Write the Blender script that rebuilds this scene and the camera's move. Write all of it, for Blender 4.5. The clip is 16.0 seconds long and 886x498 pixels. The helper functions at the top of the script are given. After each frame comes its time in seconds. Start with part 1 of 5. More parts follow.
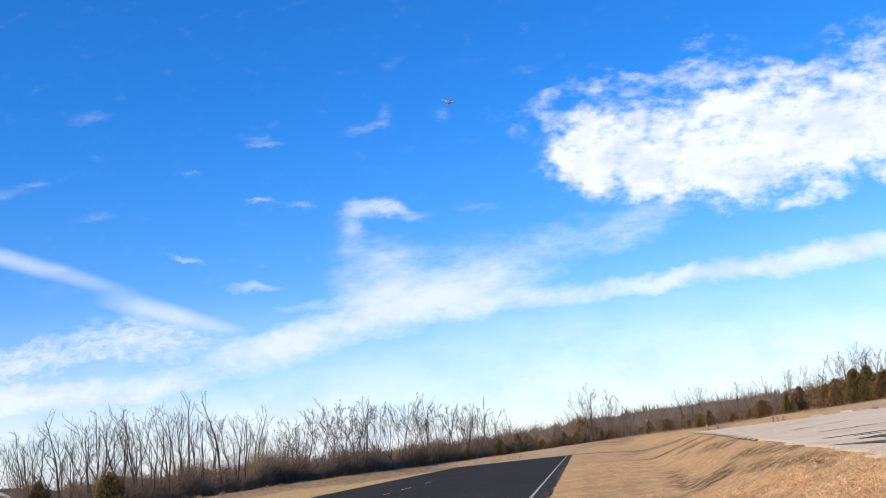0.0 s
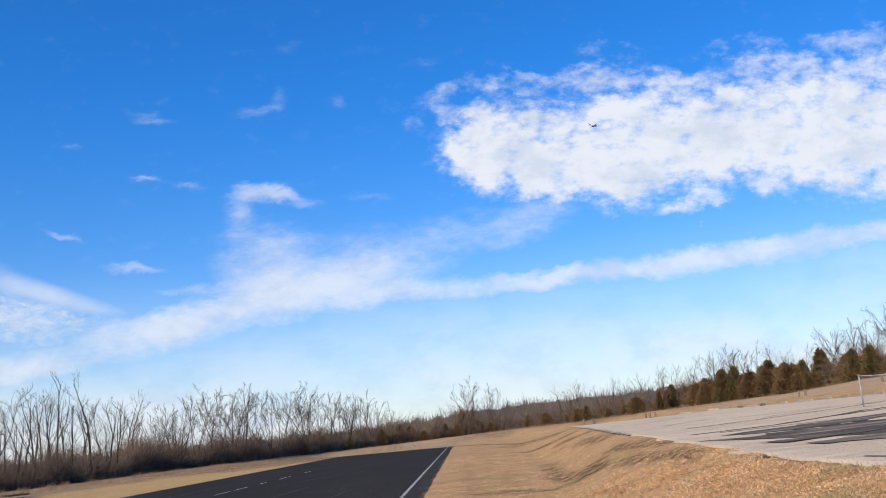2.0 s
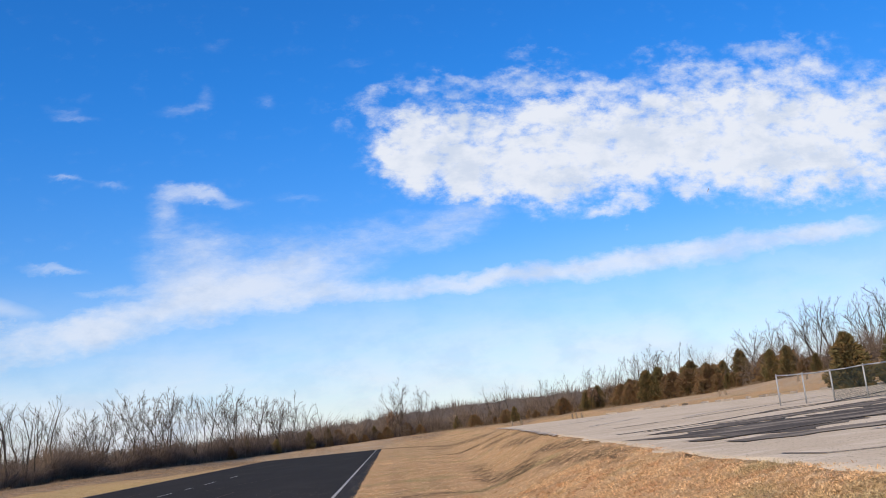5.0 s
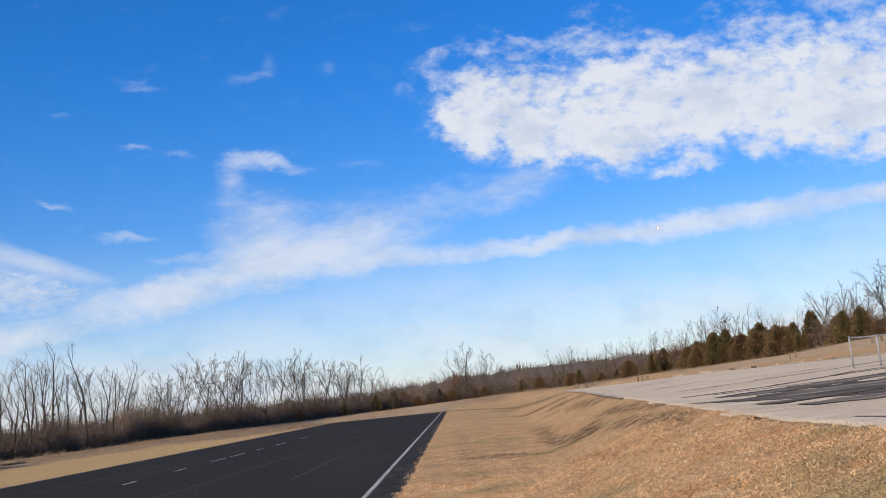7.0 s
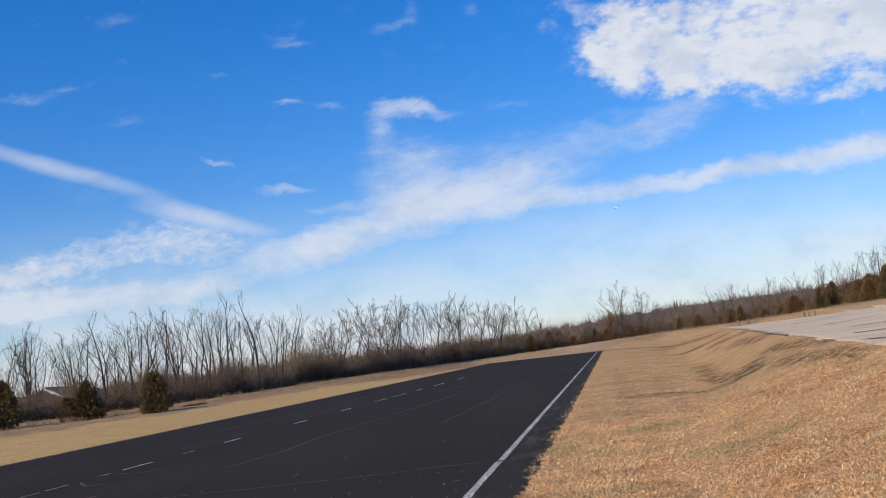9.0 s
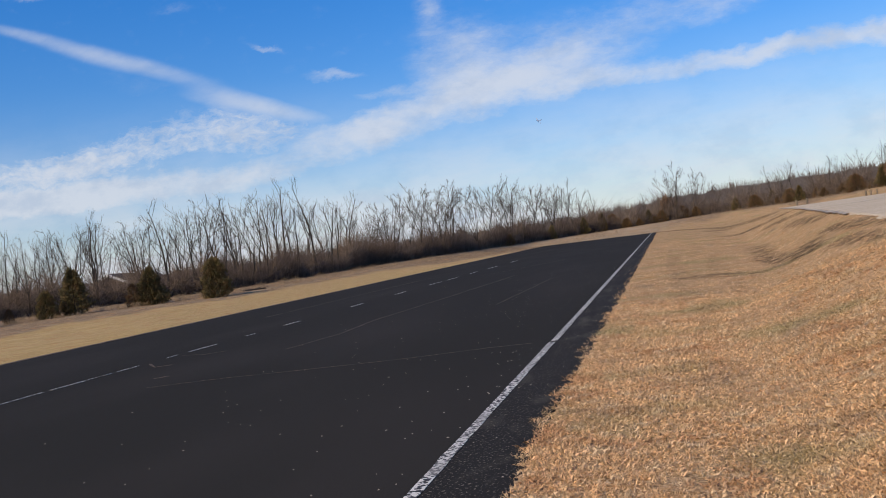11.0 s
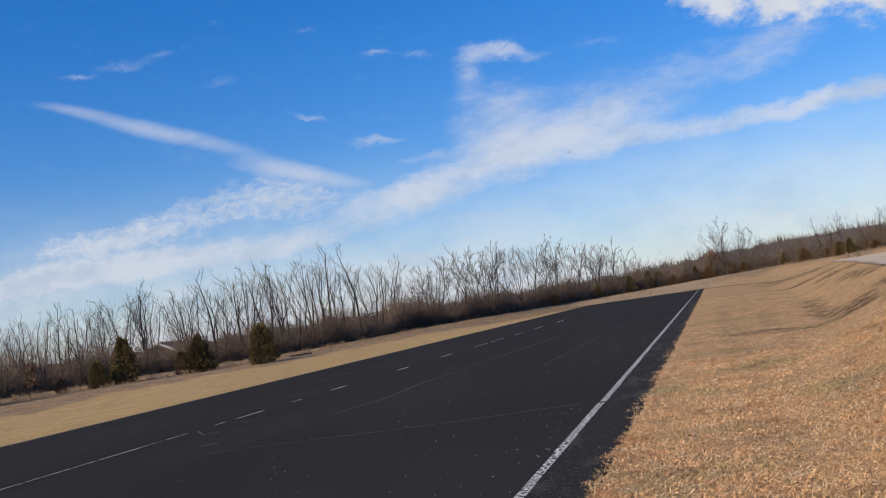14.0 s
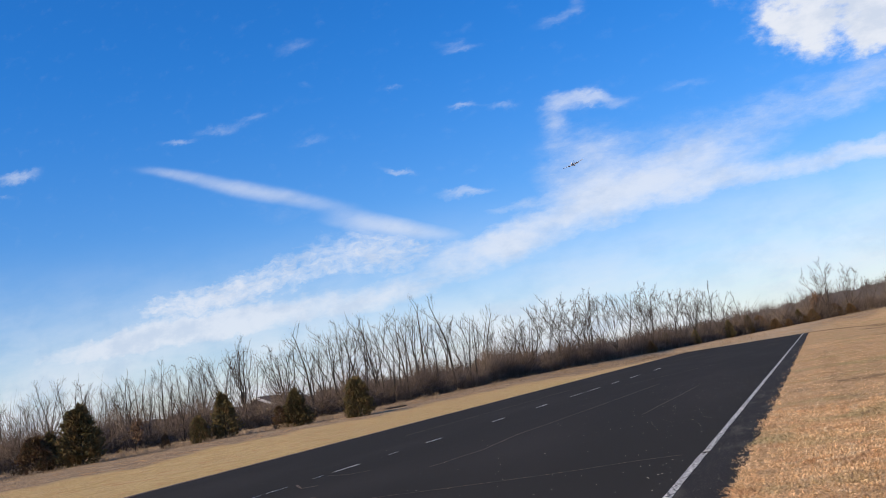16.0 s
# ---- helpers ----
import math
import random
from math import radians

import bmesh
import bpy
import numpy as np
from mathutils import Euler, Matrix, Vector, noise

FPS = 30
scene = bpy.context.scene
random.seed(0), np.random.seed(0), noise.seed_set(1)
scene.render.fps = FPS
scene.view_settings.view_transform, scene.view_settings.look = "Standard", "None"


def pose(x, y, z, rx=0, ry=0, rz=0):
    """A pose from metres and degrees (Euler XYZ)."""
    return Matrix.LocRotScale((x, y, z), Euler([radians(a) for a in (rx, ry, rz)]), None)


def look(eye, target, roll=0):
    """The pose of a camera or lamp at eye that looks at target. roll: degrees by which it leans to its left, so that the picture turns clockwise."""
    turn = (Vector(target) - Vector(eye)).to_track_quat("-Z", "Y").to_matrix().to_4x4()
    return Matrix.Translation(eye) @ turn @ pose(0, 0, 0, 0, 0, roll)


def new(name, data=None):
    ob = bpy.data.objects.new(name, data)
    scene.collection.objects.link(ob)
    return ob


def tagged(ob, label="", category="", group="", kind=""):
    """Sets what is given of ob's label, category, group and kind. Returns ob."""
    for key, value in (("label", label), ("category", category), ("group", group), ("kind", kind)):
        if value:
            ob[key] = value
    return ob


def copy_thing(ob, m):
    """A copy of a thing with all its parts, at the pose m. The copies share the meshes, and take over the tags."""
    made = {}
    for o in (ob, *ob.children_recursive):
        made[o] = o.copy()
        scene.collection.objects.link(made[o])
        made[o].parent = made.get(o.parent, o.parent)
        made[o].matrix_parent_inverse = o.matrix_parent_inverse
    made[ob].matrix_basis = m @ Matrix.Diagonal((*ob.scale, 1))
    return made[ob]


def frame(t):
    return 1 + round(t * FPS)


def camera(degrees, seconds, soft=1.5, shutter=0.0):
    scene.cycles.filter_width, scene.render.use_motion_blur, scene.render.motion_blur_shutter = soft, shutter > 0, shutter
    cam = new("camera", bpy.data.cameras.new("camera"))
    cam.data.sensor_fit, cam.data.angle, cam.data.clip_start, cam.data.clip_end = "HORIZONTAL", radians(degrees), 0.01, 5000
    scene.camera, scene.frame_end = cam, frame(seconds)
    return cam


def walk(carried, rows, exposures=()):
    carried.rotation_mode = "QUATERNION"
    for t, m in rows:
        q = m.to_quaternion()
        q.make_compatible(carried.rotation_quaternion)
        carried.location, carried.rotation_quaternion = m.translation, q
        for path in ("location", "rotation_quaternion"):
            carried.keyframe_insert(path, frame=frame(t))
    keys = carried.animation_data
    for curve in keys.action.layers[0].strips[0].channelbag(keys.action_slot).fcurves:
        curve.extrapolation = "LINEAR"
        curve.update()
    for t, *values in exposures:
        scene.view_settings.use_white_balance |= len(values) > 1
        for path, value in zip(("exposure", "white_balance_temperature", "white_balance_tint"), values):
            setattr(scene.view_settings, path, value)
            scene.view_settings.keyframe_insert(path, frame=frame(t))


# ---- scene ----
# ---------------------------------------------------------------- camera
cam = camera(52.0, 16.0, soft=0.85)
walk(cam, [
    (0, pose(0, 0, 1.7, 102.90, 6.11, 8.02)),
    (0.5, pose(0, 0, 1.7, 102.08, 6.11, 5.05)),
    (1, pose(0, 0, 1.7, 101.75, 5.64, 3.17)),
    (1.5, pose(0, 0, 1.7, 101.42, 5.38, 2.12)),
    (2, pose(0, 0, 1.7, 101.61, 5.12, 0.69)),
    (2.5, pose(0, 0, 1.7, 101.74, 5.10, -0.36)),
    (3, pose(0, 0, 1.7, 101.54, 5.43, -2.84)),
    (5.5, pose(0, 0, 1.7, 101.22, 5.78, -3.74)),
    (6, pose(0, 0, 1.7, 100.95, 5.60, -2.97)),
    (6.5, pose(0, 0, 1.7, 100.63, 5.72, -1.76)),
    (7, pose(0, 0, 1.7, 99.45, 5.71, 0.32)),
    (7.5, pose(0, 0, 1.7, 98.37, 5.84, 2.30)),
    (8, pose(0, 0, 1.7, 97.79, 6.00, 4.32)),
    (8.5, pose(0, 0, 1.7, 96.98, 6.34, 7.29)),
    (9, pose(0, 0, 1.7, 96.81, 6.52, 10.05)),
    (9.5, pose(0, 0, 1.7, 96.67, 6.79, 12.14)),
    (10, pose(0, 0, 1.7, 92.60, 6.98, 14.68)),
    (10.2, pose(0, 0, 1.7, 89.99, 7.18, 13.13)),
    (12.3, pose(0, 0, 1.7, 90.01, 7.45, 14.30)),
    (12.5, pose(0, 0, 1.7, 90.59, 7.60, 14.39)),
    (13, pose(0, 0, 1.7, 92.28, 7.80, 15.00)),
    (13.5, pose(0, 0, 1.7, 93.26, 8.18, 15.52)),
    (14, pose(0, 0, 1.7, 94.19, 8.40, 16.25)),
    (14.5, pose(0, 0, 1.7, 95.29, 8.55, 17.42)),
    (15, pose(0, 0, 1.7, 96.28, 8.65, 18.43)),
    (15.5, pose(0, 0, 1.7, 97.27, 8.88, 19.80)),
    (16, pose(0, 0, 1.7, 98.27, 9.37, 22.18)),
], exposures=[(0, 0.17), (0.6, 0.05), (1.5, -0.06), (3, -0.08), (5.5, -0.12), (7, -0.2), (9, -0.24), (10, -0.28), (12.5, -0.4), (14.5, -0.31), (16, -0.12)])

# ---------------------------------------------------------------- sun and sky
SUN_AZ, SUN_EL = -148.0, 34.0          # degrees clockwise from +y, and above the horizon
sun = new("sun", bpy.data.lights.new("sun", "SUN"))
sun.data.energy, sun.data.angle, sun.data.color = 5.0, radians(0.5), (1.0, 0.82, 0.56)
_s = Vector((math.sin(radians(SUN_AZ)) * math.cos(radians(SUN_EL)), math.cos(radians(SUN_AZ)) * math.cos(radians(SUN_EL)), math.sin(radians(SUN_EL))))
sun.matrix_world = look(_s * 200, (0, 0, 0))

world = bpy.data.worlds.new("sky")
scene.world = world
world.use_nodes = True
wt = world.node_tree
wt.nodes.clear()


def wmath(op, a, b=None, c=None):
    n = wt.nodes.new("ShaderNodeMath")
    n.operation = op
    for i, v in enumerate((a, b, c)):
        if v is None:
            continue
        if isinstance(v, (int, float)):
            n.inputs[i].default_value = v
        else:
            wt.links.new(v, n.inputs[i])
    return n.outputs[0]


def wvec(op, a, b=None, scale=None):
    n = wt.nodes.new("ShaderNodeVectorMath")
    n.operation = op
    for i, v in enumerate((a, b)):
        if v is None:
            continue
        if isinstance(v, tuple):
            n.inputs[i].default_value = v
        else:
            wt.links.new(v, n.inputs[i])
    if scale is not None:
        n.inputs["Scale"].default_value = scale
    return n.outputs["Value"] if op == "LENGTH" else n.outputs[0]


def wrange(v, a, b, c, d, smooth=True):
    n = wt.nodes.new("ShaderNodeMapRange")
    n.interpolation_type = "SMOOTHSTEP" if smooth else "LINEAR"
    wt.links.new(v, n.inputs[0])
    for i, x in enumerate((a, b, c, d)):
        n.inputs[i + 1].default_value = x
    return n.outputs[0]


def wnoise(vec, scale, detail, rough, stretch=(1, 1, 1), turn=0.0):
    m = wt.nodes.new("ShaderNodeMapping")
    m.inputs["Rotation"].default_value = (0, 0, radians(turn))
    m.inputs["Scale"].default_value = stretch
    wt.links.new(vec, m.inputs[0])
    n = wt.nodes.new("ShaderNodeTexNoise")
    n.inputs["Scale"].default_value, n.inputs["Detail"].default_value, n.inputs["Roughness"].default_value = scale, detail, rough
    wt.links.new(m.outputs[0], n.inputs["Vector"])
    return n


tc = wt.nodes.new("ShaderNodeTexCoord")
sep = wt.nodes.new("ShaderNodeSeparateXYZ")
wt.links.new(tc.outputs["Generated"], sep.inputs[0])
ahead = wmath("MAXIMUM", sep.outputs[1], 0.06)
comb = wt.nodes.new("ShaderNodeCombineXYZ")
wt.links.new(wmath("DIVIDE", sep.outputs[0], ahead), comb.inputs[0])
wt.links.new(wmath("DIVIDE", sep.outputs[2], ahead), comb.inputs[1])
flat = comb.outputs[0]                                    # the sky ahead, as if painted on a far wall


def warped_twice(s1, a1, s2, a2):
    n1 = wnoise(flat, s1, 3, 0.5)
    n2 = wnoise(flat, s2, 6, 0.62, (1.0, 1.5, 1))
    d = wvec("ADD", wvec("SCALE", wvec("SUBTRACT", n1.outputs["Color"], (0.5, 0.5, 0.5)), scale=a1),
             wvec("SCALE", wvec("SUBTRACT", n2.outputs["Color"], (0.5, 0.5, 0.5)), scale=a2))
    return wvec("ADD", flat, d)


puff_at, wisp_at = warped_twice(9.0, 0.05, 38.0, 0.045), warped_twice(8.0, 0.026, 36.0, 0.024)
streak_at = warped_twice(5.0, 0.010, 22.0, 0.004)
puffs, wisps, streaks, laces = None, None, None, None


one_before = []                                           # each patch is worked out after the one before it


def patch(at, u, v, a, b, turn, dense, inner):
    if one_before:
        follow = wt.nodes.new("ShaderNodeVectorMath")
        follow.operation = "MULTIPLY_ADD"
        wt.links.new(one_before.pop(), follow.inputs[0])
        follow.inputs[1].default_value = (1e-9, 1e-9, 1e-9)
        wt.links.new(at, follow.inputs[2])
        at = follow.outputs[0]
    m = wt.nodes.new("ShaderNodeMapping")
    m.vector_type = "TEXTURE"
    m.inputs["Location"].default_value = (u, v, 0)
    m.inputs["Rotation"].default_value = (0, 0, radians(turn))
    m.inputs["Scale"].default_value = (a, b, 1)
    wt.links.new(at, m.inputs[0])
    flatten = wvec("MULTIPLY", m.outputs[0], (1, 1, 0))
    one_before.append(wrange(wvec("LENGTH", flatten), inner, 1.25, dense, 0.0))
    return one_before[0]


def puff(u, v, a, b, turn, dense):
    global puffs
    p = patch(puff_at, u, v, a * 1.08, b * 1.22, turn, dense, 0.3)
    puffs = p if puffs is None else wmath("MAXIMUM", puffs, p)


def wisp(u, v, a, b, turn, dense):
    global wisps
    p = patch(wisp_at, u, v, a * 1.25, b * (1.35 if a < 0.05 else 1.85 if dense < 0.65 else 1.45), turn, dense * (0.85 if a < 0.04 else 1.0), 0.0)
    wisps = p if wisps is None else wmath("ADD", wisps, p)


def streak(u, v, a, b, turn, dense):
    """A smooth drawn-out trail."""
    global streaks
    p = patch(streak_at, u, v, a * 1.25, b * 1.5, turn, dense * 0.85, 0.0)
    streaks = p if streaks is None else wmath("ADD", streaks, p)


def lace(u, v, a, b, turn, dense):
    """A thin sheet broken into small cells."""
    global laces
    p = patch(wisp_at, u, v, a * 1.25, b * 2.3, turn, dense * 0.9, 0.0)
    laces = p if laces is None else wmath("ADD", laces, p)


puff(0.074, 0.320, 0.071, 0.0543, -5.8, 1.00)
puff(0.129, 0.298, 0.084, 0.0472, -5.8, 1.00)
puff(0.221, 0.296, 0.103, 0.0553, -2.7, 1.00)
puff(0.318, 0.299, 0.110, 0.0595, -0.6, 1.00)
puff(0.430, 0.294, 0.117, 0.0642, 0.4, 1.00)
puff(0.529, 0.294, 0.118, 0.0708, 2.5, 0.95)
puff(0.633, 0.295, 0.105, 0.0811, 2.4, 0.85)
puff(0.299, 0.230, 0.061, 0.0157, 6.5, 0.62)
puff(0.371, 0.244, 0.052, 0.0171, 2.4, 0.60)
puff(0.106, 0.393, 0.072, 0.0193, 2.6, 0.45)
puff(0.213, 0.388, 0.079, 0.0262, -0.6, 0.55)
puff(0.290, 0.370, 0.085, 0.0303, -1.6, 0.62)
puff(0.418, 0.370, 0.099, 0.0317, -0.6, 0.60)
puff(0.516, 0.369, 0.086, 0.0379, -0.6, 0.60)
puff(0.031, 0.376, 0.042, 0.0219, 4.6, 0.42)
puff(-0.010, 0.371, 0.033, 0.0164, -0.6, 0.30)
puff(0.123, 0.243, 0.061, 0.0144, 4.5, 0.40)
puff(0.220, 0.427, 0.046, 0.0111, 2.6, 0.30)
puff(0.377, 0.411, 0.079, 0.0153, -0.6, 0.38)
puff(0.509, 0.408, 0.093, 0.0209, -0.6, 0.45)
puff(0.137, 0.345, 0.072, 0.0286, -1.6, 0.78)
puff(0.239, 0.345, 0.081, 0.0328, -1.6, 0.86)
puff(0.346, 0.341, 0.088, 0.0328, -1.6, 0.86)
puff(0.451, 0.339, 0.095, 0.0355, -0.6, 0.90)
wisp(-0.195, 0.292, 0.040, 0.0100, 0.4, 0.62)
wisp(-0.153, 0.282, 0.034, 0.0079, -16.0, 0.60)
wisp(-0.223, 0.273, 0.017, 0.0264, -5.8, 0.42)
wisp(-0.359, 0.126, 0.099, 0.0177, 2.3, 0.36)
wisp(-0.445, 0.187, 0.077, 0.0138, -19.6, 0.40)
wisp(-0.203, 0.214, 0.060, 0.0488, -5.8, 0.42)
wisp(-0.129, 0.193, 0.098, 0.0356, -0.7, 0.45)
wisp(0.000, 0.211, 0.121, 0.0260, 8.5, 0.46)
wisp(0.115, 0.235, 0.061, 0.0182, 16.6, 0.40)
wisp(-0.106, 0.164, 0.107, 0.0218, -1.7, 0.50)
wisp(-0.226, 0.157, 0.094, 0.0192, 6.4, 0.55)
wisp(-0.290, 0.138, 0.059, 0.0191, 8.5, 0.52)
wisp(-0.337, 0.212, 0.046, 0.0071, -9.8, 0.55)
wisp(-0.294, 0.182, 0.036, 0.0064, -0.7, 0.48)
wisp(0.052, 0.158, 0.126, 0.0128, 0.3, 0.72)
wisp(0.224, 0.166, 0.140, 0.0135, 3.3, 0.85)
wisp(0.404, 0.172, 0.141, 0.0161, 3.3, 0.80)
wisp(0.547, 0.183, 0.084, 0.0155, 4.3, 0.70)
wisp(0.302, 0.129, 0.190, 0.0190, 2.3, 0.28)
wisp(-0.035, 0.106, 0.156, 0.0126, -0.7, 0.20)
wisp(-0.329, 0.320, 0.026, 0.0053, -14.0, 0.50)
wisp(-0.280, 0.306, 0.023, 0.0053, -14.0, 0.40)
wisp(-0.071, 0.271, 0.040, 0.0073, -8.9, 0.32)
wisp(-0.411, 0.359, 0.023, 0.0047, -5.8, 0.42)
wisp(-0.316, 0.386, 0.031, 0.0061, -1.6, 0.38)
wisp(-0.192, 0.391, 0.033, 0.0096, 2.6, 0.42)
wisp(-0.166, 0.405, 0.013, 0.0102, 46.7, 0.30)
wisp(-0.102, 0.396, 0.013, 0.0101, -36.7, 0.36)
wisp(-0.326, 0.240, 0.020, 0.0053, 9.7, 0.28)
wisp(-0.415, 0.257, 0.027, 0.0045, -13.8, 0.35)
wisp(-0.361, 0.251, 0.011, 0.0046, -5.8, 0.25)
wisp(-0.154, 0.465, 0.021, 0.0091, 10.1, 0.30)
wisp(0.005, 0.428, 0.032, 0.0076, -0.6, 0.34)
wisp(-0.065, 0.455, 0.015, 0.0070, -5.9, 0.25)
wisp(-0.564, 0.241, 0.114, 0.0180, -22.6, 0.24)
wisp(-0.360, 0.148, 0.066, 0.0146, -1.8, 0.50)
wisp(-0.452, 0.113, 0.093, 0.0136, 4.2, 0.50)
wisp(-0.581, 0.121, 0.164, 0.0154, 2.2, 0.60)
wisp(-0.761, 0.121, 0.138, 0.0204, 0.4, 0.95)
wisp(-0.734, 0.376, 0.040, 0.0058, -8.0, 0.42)
wisp(-0.674, 0.380, 0.050, 0.0065, -7.3, 0.36)
wisp(-0.616, 0.382, 0.038, 0.0078, -7.4, 0.36)
wisp(-0.536, 0.329, 0.037, 0.0084, -4.2, 0.36)
wisp(-0.431, 0.263, 0.026, 0.0047, -18.1, 0.40)
wisp(-0.318, 0.049, 0.171, 0.0170, -0.5, 0.35)
wisp(-1.026, 0.398, 0.048, 0.0113, -4.2, 0.62)
wisp(-1.054, 0.376, 0.027, 0.0059, -13.1, 0.40)
wisp(-0.533, 0.460, 0.042, 0.0116, -3.1, 0.30)
wisp(-0.325, 0.397, 0.034, 0.0077, -9.1, 0.36)
wisp(-0.526, 0.403, 0.015, 0.0066, -15.8, 0.26)
wisp(-1.045, 0.170, 0.048, 0.0065, -9.8, 0.30)
wisp(-0.788, 0.123, 0.183, 0.0184, 0.9, 0.75)
wisp(-0.563, 0.105, 0.138, 0.0128, -1.4, 0.50)
wisp(-0.966, 0.117, 0.156, 0.0160, -3.0, 0.70)
streak(-0.618, 0.279, 0.163, 0.0105, -22.8, 0.60)
streak(-0.773, 0.342, 0.076, 0.0066, -17.7, 0.24)
streak(-0.438, 0.191, 0.107, 0.0114, -18.1, 0.72)
streak(-0.242, 0.105, 0.015, 0.0026, -6.2, 0.50)
lace(-0.496, 0.173, 0.102, 0.0220, -0.3, 0.50)
lace(-0.424, 0.160, 0.099, 0.0175, -6.6, 0.45)
lace(-0.639, 0.162, 0.101, 0.0171, 3.5, 0.72)
lace(-0.769, 0.153, 0.107, 0.0147, 1.7, 0.85)

# break the heaps into lumps, comb the wisps along their length, net the thin sheets
lump = wnoise(flat, 34.0, 7, 0.6, (1.0, 1.5, 1), 6).outputs["Fac"]
puff_d = wrange(wmath("ADD", puffs, wmath("MULTIPLY", wmath("SUBTRACT", lump, 0.5), 2.1)), 0.08, 1.0, 0.0, 0.98)
puff_d = wmath("MULTIPLY", puff_d, wrange(puffs, 0.0, 0.8, 0.08, 1.0))
comb_n = wnoise(wisp_at, 11.0, 9, 0.68, (1.0, 3.6, 1), -8).outputs["Fac"]
fine_n = wnoise(flat, 42.0, 6, 0.6, (1.0, 1.8, 1), 10).outputs["Fac"]
rib_n = wnoise(flat, 24.0, 5, 0.6, (1.0, 3.0, 1), 58).outputs["Fac"]
grain = wmath("ADD", wmath("MULTIPLY", wmath("SUBTRACT", comb_n, 0.5), 0.8), wmath("MULTIPLY", wmath("SUBTRACT", fine_n, 0.5), 0.4))
grain = wmath("ADD", grain, wmath("MULTIPLY", wmath("SUBTRACT", rib_n, 0.5), 0.45))
wisp_d = wmath("MULTIPLY", wrange(wmath("ADD", wisps, grain), 0.02, 1.2, 0.0, 0.92), wrange(wisps, 0.0, 0.45, 0.0, 1.0))
net_n = wnoise(wisp_at, 44.0, 6, 0.64, (1.0, 2.6, 1), -12).outputs["Fac"]
lace_d = wmath("MULTIPLY", wrange(wmath("ADD", laces, wmath("MULTIPLY", wmath("SUBTRACT", net_n, 0.5), 1.35)), 0.02, 1.1, 0.0, 0.85), wrange(laces, 0.0, 0.5, 0.0, 1.0))
streak_d = wmath("MULTIPLY", wrange(wmath("ADD", streaks, wmath("MULTIPLY", grain, 0.25)), 0.0, 0.95, 0.0, 0.85), wrange(streaks, 0.0, 0.3, 0.0, 1.0))
thin = wmath("MAXIMUM", wmath("MULTIPLY", wisp_d, 0.88), wmath("MAXIMUM", lace_d, streak_d))
veil = wmath("MULTIPLY", wrange(sep.outputs[2], -0.04, 0.21, 0.96, 0.0), wrange(wnoise(flat, 3.4, 6, 0.6, (1, 3.4, 1), -6).outputs["Fac"], 0.34, 0.64, 0.5, 1.12))
cover = wmath("MINIMUM", wmath("MAXIMUM", wmath("MAXIMUM", puff_d, thin), veil), 0.98)

sky = wt.nodes.new("ShaderNodeTexSky")
sky.sky_type, sky.sun_disc = "NISHITA", False
sky.sun_elevation, sky.sun_rotation = radians(SUN_EL), radians(SUN_AZ)
sky.air_density, sky.dust_density, sky.ozone_density = 1.0, 0.2, 1.6
deep = wt.nodes.new("ShaderNodeHueSaturation")
deep.inputs["Saturation"].default_value, deep.inputs["Value"].default_value = 1.2, 1.0
wt.links.new(sky.outputs[0], deep.inputs["Color"])
clear = wt.nodes.new("ShaderNodeBackground")
clear.inputs["Strength"].default_value = 0.122
low_t, high_t = (0.80, 0.89, 1.15), (0.25, 0.94, 1.60)
tmix = wt.nodes.new("ShaderNodeMix")
tmix.data_type = "VECTOR"
tmix.inputs[4].default_value, tmix.inputs[5].default_value = low_t, high_t
wt.links.new(wrange(sep.outputs[2], -0.02, 0.42, 0.0, 1.0), tmix.inputs[0])
tint = wvec("MULTIPLY", deep.outputs[0], tmix.outputs[1])
wt.links.new(tint, clear.inputs["Color"])
shade_n = wnoise(flat, 13.0, 5, 0.6, (1, 1.6, 1)).outputs["Fac"]
tone = wt.nodes.new("ShaderNodeMix")
tone.data_type = "RGBA"
tone.inputs[6].default_value, tone.inputs[7].default_value = (0.72, 0.80, 0.95, 1), (0.91, 0.95, 1.04, 1)
wt.links.new(wrange(shade_n, 0.34, 0.56, 0.0, 1.0), tone.inputs[0])
white = wt.nodes.new("ShaderNodeBackground")
white.inputs["Strength"].default_value = 0.96
wt.links.new(tone.outputs[2], white.inputs["Color"])
blend = wt.nodes.new("ShaderNodeMixShader")
wt.links.new(cover, blend.inputs[0])
wt.links.new(clear.outputs[0], blend.inputs[1])
wt.links.new(white.outputs[0], blend.inputs[2])
wout = wt.nodes.new("ShaderNodeOutputWorld")
wt.links.new(blend.outputs[0], wout.inputs[0])

# ---------------------------------------------------------------- materials


